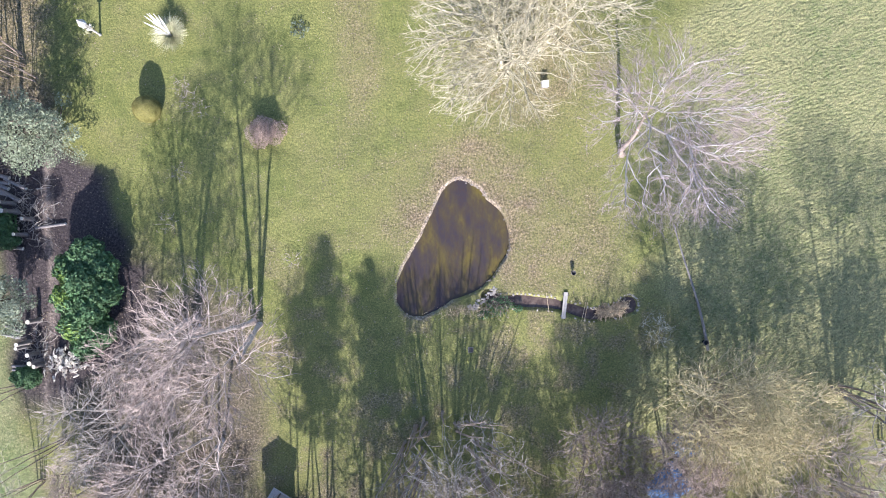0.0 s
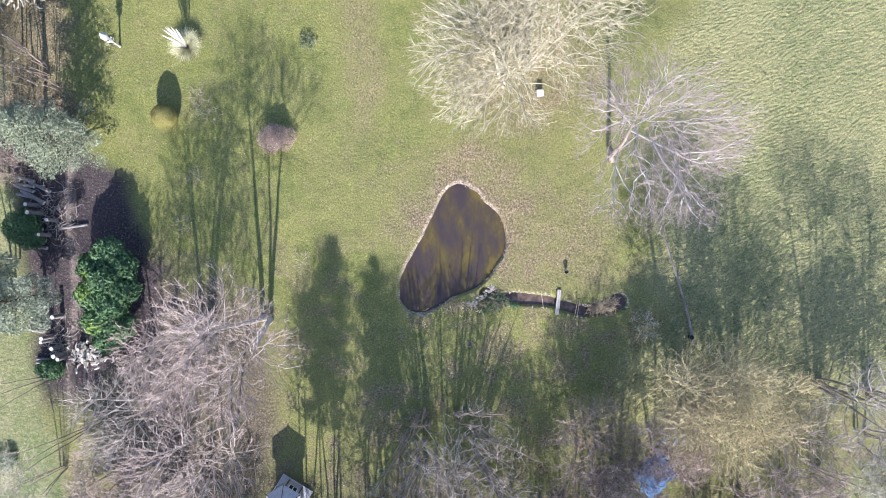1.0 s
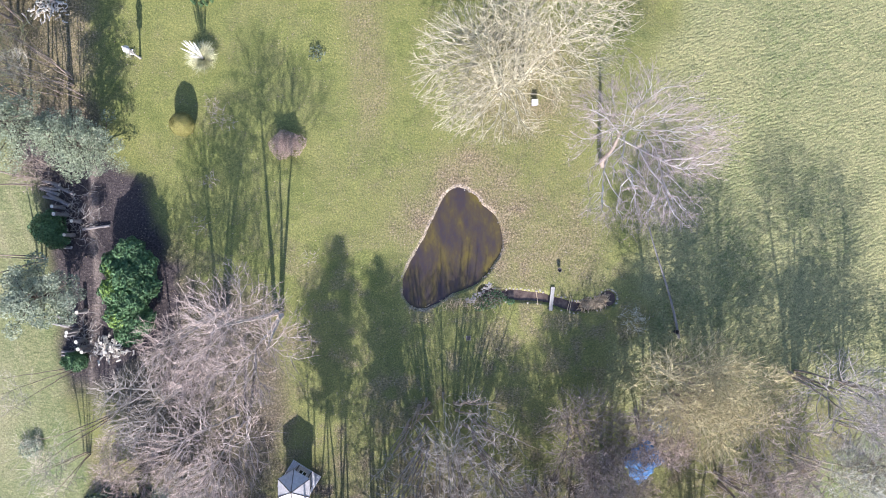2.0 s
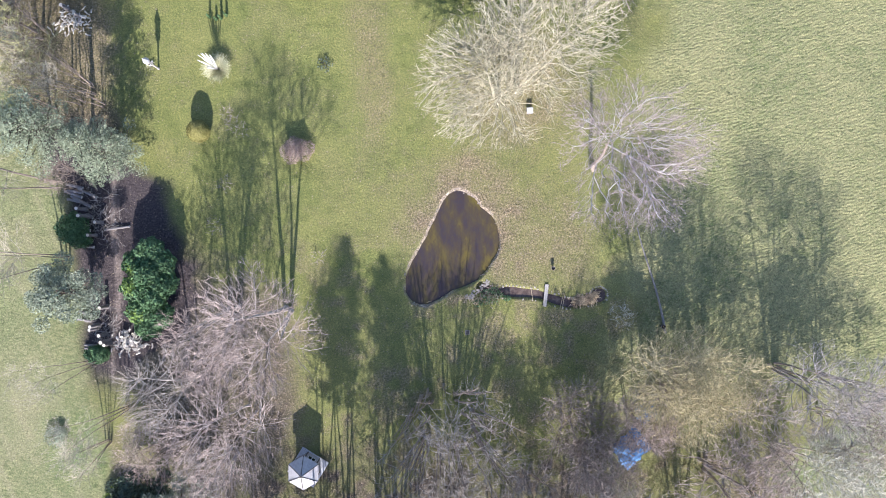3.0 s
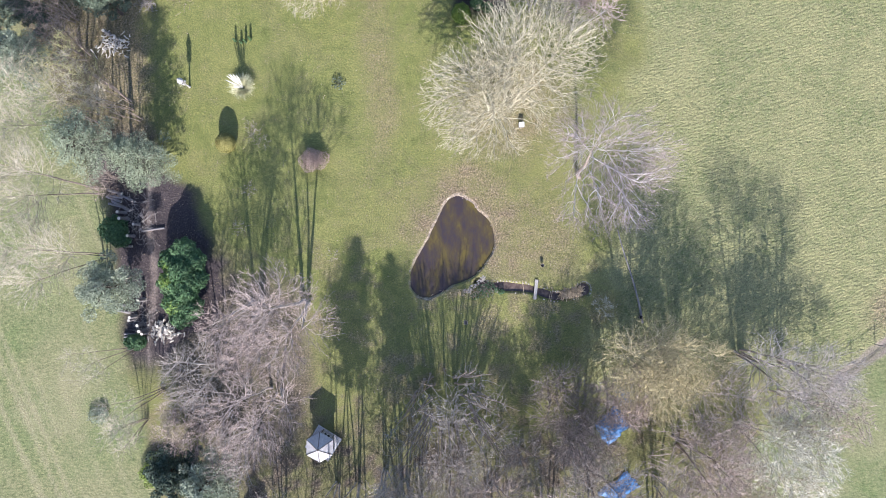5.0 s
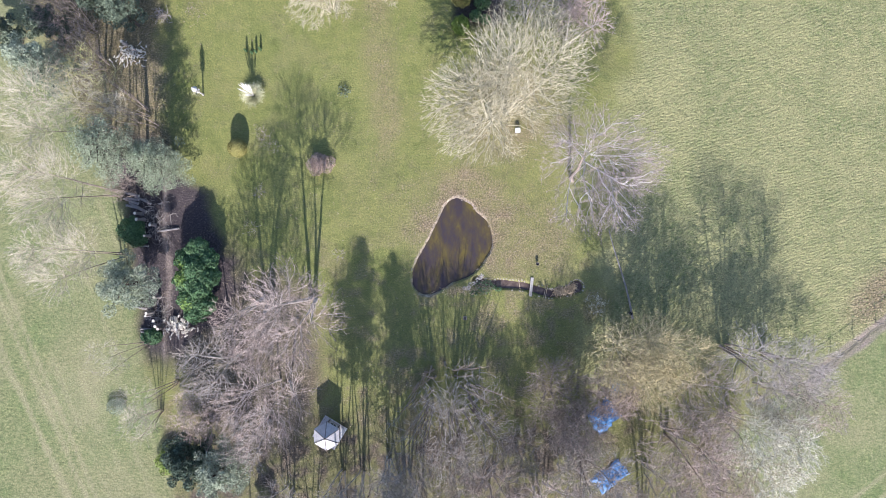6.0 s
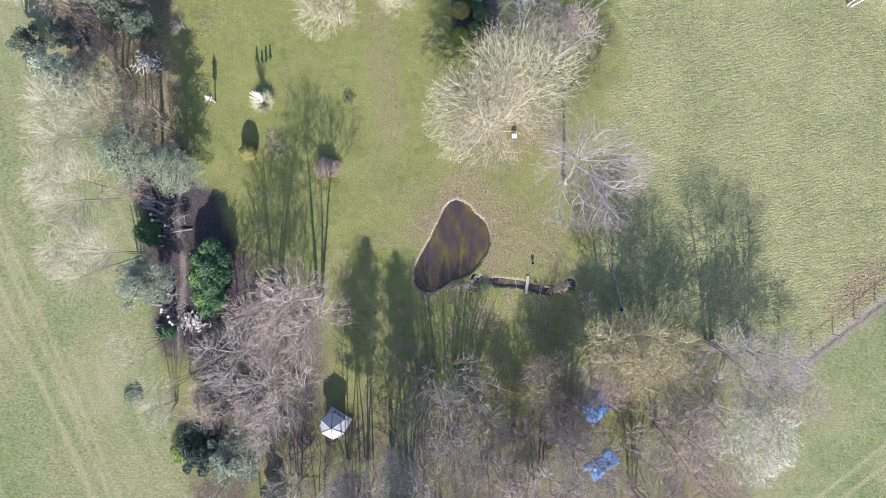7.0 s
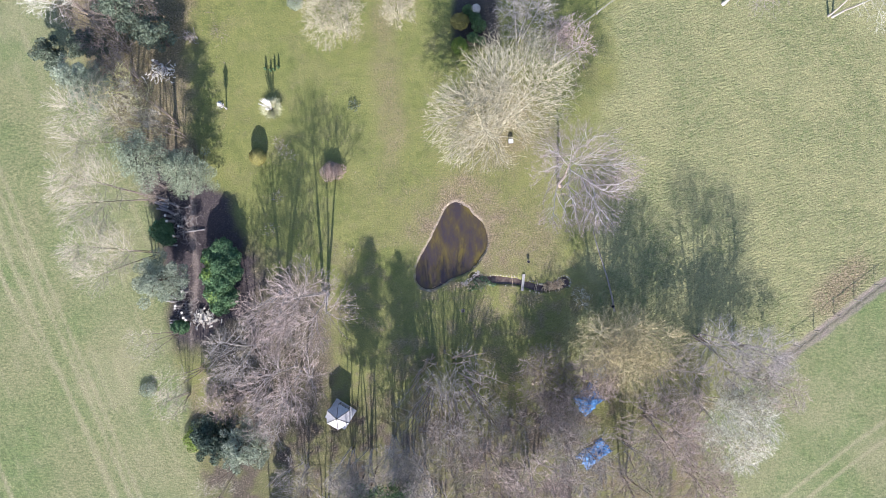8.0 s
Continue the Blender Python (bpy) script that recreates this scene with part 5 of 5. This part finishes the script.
for i in range(18):
    a0 = -0.5 + i * 0.24
    o = part("stone", stones[rs.integers(6)], edge)
    sc = rs.uniform(0.06, 0.12)
    o.matrix_local = Matrix.LocRotScale((POOL[0] + 0.74 * math.cos(a0), POOL[1] + 0.74 * math.sin(a0), -0.05), Euler((0, 0, rs.uniform(0, 6))), (sc * 1.4, sc, sc))
heap = base("stone_heap", 2.9, -3.0, 0, label="heap of pale stones between pond and stream", category="stones")
for i in range(46):
    o = part("stone", stones[rs.integers(6)], heap)
    u = rs.random()
    px, py = -1.2 + 1.9 * u + rs.normal() * 0.12, -1.0 + 1.45 * u + rs.normal() * 0.10
    sc = rs.uniform(0.05, 0.12)
    o.matrix_local = Matrix.LocRotScale((px, py, -0.02 + 0.02 * rs.random()), Euler((0, 0, rs.uniform(0, 6))), (sc * 1.3, sc, sc))
rim = base("pond_rim", 0, 0, 0, label="pale pebbles scattered round the pond edge", category="stones", kind="stuff")
pv, pf = [], []
cube = np.array([(-1, -1, -0.5), (1, -1, -0.5), (1, 1, -0.5), (-1, 1, -0.5), (-0.6, -0.6, 0.5), (0.6, -0.6, 0.5), (0.6, 0.6, 0.5), (-0.6, 0.6, 0.5)])
cf = np.array([(4, 5, 6, 7), (0, 1, 5, 4), (1, 2, 6, 5), (2, 3, 7, 6), (3, 0, 4, 7)])
for i in range(260):
    j = rs.integers(len(POND))
    p = POND[j] + unit(POND[j] - np.array([0.6, 0.0])) * rs.normal(0.10, 0.10) + rs.normal(size=2) * 0.06
    if p[1] < -2.2 and rs.random() < 0.6:
        continue
    a, sc = rs.uniform(0, 6), rs.uniform(0.018, 0.05)
    c = cube * sc
    pv.append(np.stack([c[:, 0] * math.cos(a) - c[:, 1] * math.sin(a) + p[0], c[:, 0] * math.sin(a) + c[:, 1] * math.cos(a) + p[1], c[:, 2] - 0.03], 1))
    pf.append(cf)
part("pebbles", mesh_np("pebbles", *joined(list(zip(pv, pf))), STONE), rim)

# dry reeds in the stream's end, green water plants by the outlet
n = 620
a = rs.uniform(0, np.pi * 2, n)
u = rs.uniform(0, 1, n)
ctr = np.stack([10.2 + 1.75 * u + rs.normal(0, 0.1, n), -4.12 + 0.42 * u ** 2 + rs.normal(0, 0.16, n)], 1)
ln = rs.uniform(0.2, 0.5, n)
P = np.stack([np.concatenate([ctr, np.full((n, 1), -0.22)], 1),
              np.concatenate([ctr + np.stack([np.cos(a), np.sin(a)], 1) * ln[:, None] * 0.4, rs.uniform(-0.05, 0.18, (n, 1))], 1),
              np.concatenate([ctr + np.stack([np.cos(a), np.sin(a)], 1) * ln[:, None], rs.uniform(-0.12, 0.12, (n, 1))], 1)], 1)
reeds = base("reed_bed", 0, 0, 0, label="flattened dry tan reeds choking the stream", category="reeds", kind="stuff")
part("stalks", mesh_np("stalks", *tubes(P, np.full((n, 3), 0.026) * np.array([1, 0.9, 0.4])[None], 3), REED), reeds)
for i, (x, y, s) in enumerate([(3.3, -3.55, 0.5), (3.9, -3.3, 0.42), (3.05, -4.1, 0.5), (4.3, -3.65, 0.38), (3.7, -4.05, 0.45), (2.6, -4.3, 0.4), (4.9, -3.9, 0.3)]):
    leafy("water_plant", x, y, [(0, 0, 0.06, s, s * 0.8, 0.16)], 260, 0.06, "dark green leafy plant on the stream bank", LAUREL, "plant", 0.15, 0.02, seed=150 + i, group="bank plants")
for i, (x, y, tilt) in enumerate([(6.85, -3.5, 8), (9.2, -4.1, -12), (9.35, -4.1, -10)]):
    ob = base("bamboo_cane", x, y, 0, tilt, label="thin tan cane laid across the stream", category="cane", group="canes over the stream")
    P = np.array([[[0, -0.65, 0.06], [0, 0, 0.075], [0, 0.65, 0.06]]])
    part("cane", mesh_np("cane", *tubes(P, np.full((1, 3), 0.018), 6), REED), ob)


# ---------------------------------------------------------------- blue tarpaulins in the wood
def tarpaulin(x, y, sx, sy, turn, high, label, seed):
    """A crumpled sheet thrown over a heap: pulled-in ragged edges and many folds."""
    n = 44
    u, v = np.meshgrid(np.linspace(-1, 1, n), np.linspace(-1, 1, n))
    u, v = u.ravel(), v.ravel()
    X, Y = u * sx / 2, v * sy / 2
    edge = np.maximum(np.abs(u), np.abs(v))
    fold = np.abs(fbm(X, Y, 1.5, seed + 4)) + 0.6 * np.abs(fbm(X, Y, 3.4, seed + 5))
    Z = 0.04 + high * (1 - edge ** 2.5) * (0.7 + 0.7 * fbm(X, Y, 0.8, seed)) + 0.24 * fold * (1 - 0.6 * edge) + 0.04 * fbm(X, Y, 6, seed + 7)
    Z = np.maximum(Z, 0.03)
    pull = 1 - edge ** 2 * (0.06 + 0.22 * fbm(np.arctan2(v, u) * 1.6, edge * 0.2, 1.2, seed + 9))
    X, Y = X * pull + 0.10 * fbm(X, Y, 1.9, seed + 12) * edge, Y * pull + 0.10 * fbm(X, Y, 1.9, seed + 11) * edge
    q = (np.arange(n - 1)[:, None] * n + np.arange(n - 1)[None]).ravel()
    ob = base("tarpaulin", x, y, 0, turn, label=label, category="tarpaulin", group="blue tarpaulins")
    part("sheet", mesh_np("sheet", np.stack([X, Y, Z], 1), np.stack([q, q + 1, q + n + 1, q + n], 1), TARP, True), ob)


tarpaulin(14.75, -15.5, 2.9, 2.5, 38, 0.55, "crumpled blue tarpaulin over a heap", 160)
tarpaulin(15.3, -21.2, 3.5, 1.9, 38, 0.5, "long crumpled blue tarpaulin over a heap", 161)
tarpaulin(15.9, -12.9, 1.9, 1.5, 20, 0.3, "small blue tarpaulin under bare trees", 162)


# ---------------------------------------------------------------- cut logs and tall stumps along the west strip
def log(x, y, z, length, r, turn, tilt, label, group):
    ob = base("log", x, y, z, label=label, category="log", group=group)
    ob.matrix_world = pose(x, y, z, 0, 90 - tilt, turn)
    part("bark", mesh_np("bark", *lathe([(r * 1.05, 0.0), (r, length * 0.4), (r * 0.93, length)], 10), LOG, True), ob)
    part("cut_end", mesh_np("cut_end", *lathe([(0.0, length + 0.006), (r * 0.9, length + 0.004), (r * 0.93, length - 0.01)], 10), CUT), ob, "pale fresh cut face")
    part("cut_end", mesh_np("cut_end", *lathe([(r * 1.04, 0.01), (r, -0.004), (0.0, -0.006)], 10), CUT), ob, "pale fresh cut face")


rg = np.random.default_rng(170)
for i, (x, y, turn, ln, r) in enumerate([(-28.3, 4.6, 165, 1.3, 0.13), (-28.3, 4.25, 172, 1.2, 0.12), (-28.35, 3.9, 160, 1.4, 0.13), (-28.3, 3.5, 168, 1.2, 0.12), (-27.6, 3.1, 150, 1.8, 0.14),
                                         (-27.2, 3.9, 155, 1.6, 0.11), (-27.7, 1.3, 178, 1.2, 0.11), (-27.5, 0.5, 172, 1.1, 0.12), (-27.4, 0.0, 176, 1.3, 0.11), (-26.6, 1.35, 8, 2.0, 0.10),
                                         (-27.5, -5.4, 160, 1.1, 0.11), (-27.6, -5.8, 170, 1.2, 0.1), (-27.0, -8.0, 175, 1.1, 0.1), (-27.0, -8.4, 170, 1.1, 0.1), (-26.9, -7.7, 178, 1.2, 0.1)]):
    log(x, y, r + 0.02, ln, r, turn, 0, "short grey-barked log with pale cut ends", "cut logs")
for i, (x, y, h, r) in enumerate([(-27.3, 2.35, 2.6, 0.15), (-27.6, 2.9, 2.3, 0.14), (-26.5, 1.9, 1.8, 0.13), (-26.9, 0.9, 2.0, 0.13), (-26.0, -4.6, 2.0, 0.15), (-26.6, -6.0, 2.2, 0.14),
                                  (-26.7, -6.25, 2.1, 0.12), (-26.1, -6.7, 1.9, 0.14), (-25.9, -7.2, 2.0, 0.15), (-25.8, -7.45, 1.7, 0.13), (-24.8, -6.9, 1.0, 0.12), (-24.5, -7.6, 0.9, 0.12),
                                  (-24.2, -7.2, 0.8, 0.1), (-29.2, 18.4, 1.6, 0.15), (-28.4, 17.9, 1.3, 0.14)]):
    x, y, h = x * (1 + h * 0.008), y * (1 + h * 0.008), h * 0.6
    ob = base("tree_stump", x, y, 0, label="tall cut stump with a pale sawn top", category="stump", group="cut stumps along the path")
    part("bark", mesh_np("bark", *lathe([(r * 1.5, -0.1), (r * 1.15, 0.15), (r, h * 0.5), (r * 0.95, h)], 10), LOG, True), ob)
    part("cut_top", mesh_np("cut_top", *lathe([(r * 0.95, h - 0.01), (r * 0.9, h + 0.006), (0.0, h + 0.01)], 10), CUT), ob, "pale sawn top")


def brash(name, x, y, rx, ry, n, label, material, seed, length=(0.5, 1.4), r=0.018):
    """A heap of lopped branches."""
    rng = np.random.default_rng(seed)
    c = np.stack([rng.normal(0, rx * 0.5, n), rng.normal(0, ry * 0.5, n), rng.uniform(0.03, 0.4, n)], 1)
    a, t = rng.uniform(0, 2 * np.pi, n), rng.normal(0, 0.2, n)
    d = np.stack([np.cos(a), np.sin(a), t], 1) * rng.uniform(*length, n)[:, None] * 0.5
    P = np.stack([c - d, c + rng.normal(size=(n, 3)) * 0.05, c + d], 1)
    P[:, :, 2] = np.maximum(P[:, :, 2], 0.02)
    ob = base(name, x, y, 0, label=label, category="branches", kind="stuff")
    part("branches", mesh_np("branches", *tubes(P, np.full((n, 3), r) * rng.uniform(0.5, 1.6, n)[:, None] * np.array([1, 0.85, 0.4])[None], 4), material), ob)


brash("dead_stems", 3.5, -3.75, 1.3, 0.7, 90, "brown dead stems along the stream bank", BROWN, 185, (0.2, 0.6), 0.012)
brash("dead_stems", 1.2, -4.05, 1.7, 0.35, 120, "brown and straw dead stems on the pond bank", REED, 187, (0.2, 0.6), 0.011)
brash("brash_heap", -26.9, 2.4, 1.6, 2.2, 150, "heap of grey lopped branches by the path", GREY, 180, (0.3, 1.0), 0.014)
brash("brash_heap", -26.4, -6.6, 1.2, 1.8, 110, "heap of grey lopped branches by the path", GREY, 181, (0.3, 1.0), 0.014)
brash("brash_heap", -24.6, -7.4, 1.1, 0.9, 160, "heap of pale split wood beside the laurel", CUT, 182, (0.15, 0.45), 0.05)
brash("brash_heap", -29.2, 17.6, 1.5, 1.1, 90, "heap of pale split wood in the thicket", CUT, 183, (0.25, 0.6), 0.05)
brash("brash_heap", -23.6, 21.6, 1.2, 1.4, 26, "few thin lopped branches on the lawn", BROWN_TWIG, 184, (0.3, 1.0), 0.010)
brash("brash_heap", -26.2, 21.2, 0.9, 0.6, 70, "heap of pale grey split branches in the thicket", GREY_TWIG, 186, (0.3, 0.9), 0.022)


# ---------------------------------------------------------------- fences
def fence(a, b, bays, h, label, rails, wood):
    ob = base("fence", a[0], a[1], 0, math.degrees(math.atan2(b[1] - a[1], b[0] - a[0])), label=label, category="fence")
    L = math.hypot(b[0] - a[0], b[1] - a[1])
    for i in range(bays + 1):
        x = L * i / bays
        part("post", box("post", x, 0, h / 2, 0.075, 0.075, h + 0.1, wood, bevel=0.01), ob)
        if i < bays:
            for z in rails:
                part("rail", box("rail", x + L / bays / 2, 0.05, z, L / bays - 0.01, 0.02, 0.05, wood, bevel=0.006), ob)


fence(FENCE_A, FENCE_B, 7, 1.12, "weathered post-and-rail fence along a muddy track", (0.98,), FENCE)
fence((13.2, 22.1), (22.0, 28.7), 4, 1.1, "pale grey post-and-rail fence between lawn and field", (0.35, 0.7, 1.04), PLANK)


# ---------------------------------------------------------------- loose cover: fallen leaves and grass tufts
def scatter(rng, n, keep):
    x, y = rng.uniform(-33, 33, n * 6), rng.uniform(-26, 26, n * 6)
    l, f, s, b, sm, w, p, d = zones(x, y)
    ok = keep(l, f, s, sm, w) > rng.random(n * 6)
    ok &= d < -0.12
    x, y, f, d, s = x[ok][:n], y[ok][:n], f[ok][:n], d[ok][:n], s[ok][:n]
    return x, y, land(x, y, f, d, s)


rv = np.random.default_rng(190)
x, y, z = scatter(rv, 34000, lambda l, f, s, sm, w: np.clip(l ** 1.2 * 0.9 + 0.06, 0, 1) * (1 - sm) * (1 - 0.9 * f))
up = np.tile([0.0, 0.0, 1.0], (len(x), 1))
leaves = base("fallen_leaves", 0, 0, 0, label="scattered tan fallen leaves on the lawn", category="leaves", kind="stuff")
part("leaves", mesh_np("leaves", *leaf_cloud(rv, np.stack([x, y, z + 0.02], 1), up, 0.05, 0.4), LEAF), leaves)


def tufts(rng, x, y, z, size, tall):
    """Low rounded tussocks: five-sided humps with a leaning top."""
    n = len(x)
    s, h = size * rng.uniform(0.55, 1.35, n), tall * rng.uniform(0.4, 1.2, n)
    a0, V = rng.uniform(0, 2 * np.pi, n), []
    for i in range(5):
        a, q = a0 + i * 2 * np.pi / 5, s * rng.uniform(0.7, 1.25, n)
        V.append(np.stack([x + 1.25 * q * np.cos(a), y + 0.8 * q * np.sin(a), z - 0.04], 1))
    V.append(np.stack([x + rng.normal(size=n) * s * 0.3, y + rng.normal(size=n) * s * 0.3, z + h], 1))
    V = np.stack(V, 1).reshape(-1, 3)
    o = np.arange(n)[:, None] * 6
    return V, np.concatenate([o + np.array([i, (i + 1) % 5, 5]) for i in range(5)])


def scatter_field(rng, n):
    x, y = rng.uniform(12, 48, n * 2), rng.uniform(-16, 28, n * 2)
    l, f, s, b, sm, w, p, d = zones(x, y)
    ok = f * step(-0.9, 0.5, fbm(x, y, 0.8, 91)) > rng.random(n * 2)
    x, y, f, d, s = x[ok][:n], y[ok][:n], f[ok][:n], d[ok][:n], s[ok][:n]
    return x, y, land(x, y, f, d, s)


x, y, z = scatter_field(rv, 12000)
rough = base("rough_grass", 0, 0, 0, label="tussocky pale winter grass in the east field", category="grass", kind="stuff")
part("tussocks", mesh_np("tussocks", *tufts(rv, x, y, z, 0.12, 0.05), GRASS, True), rough)
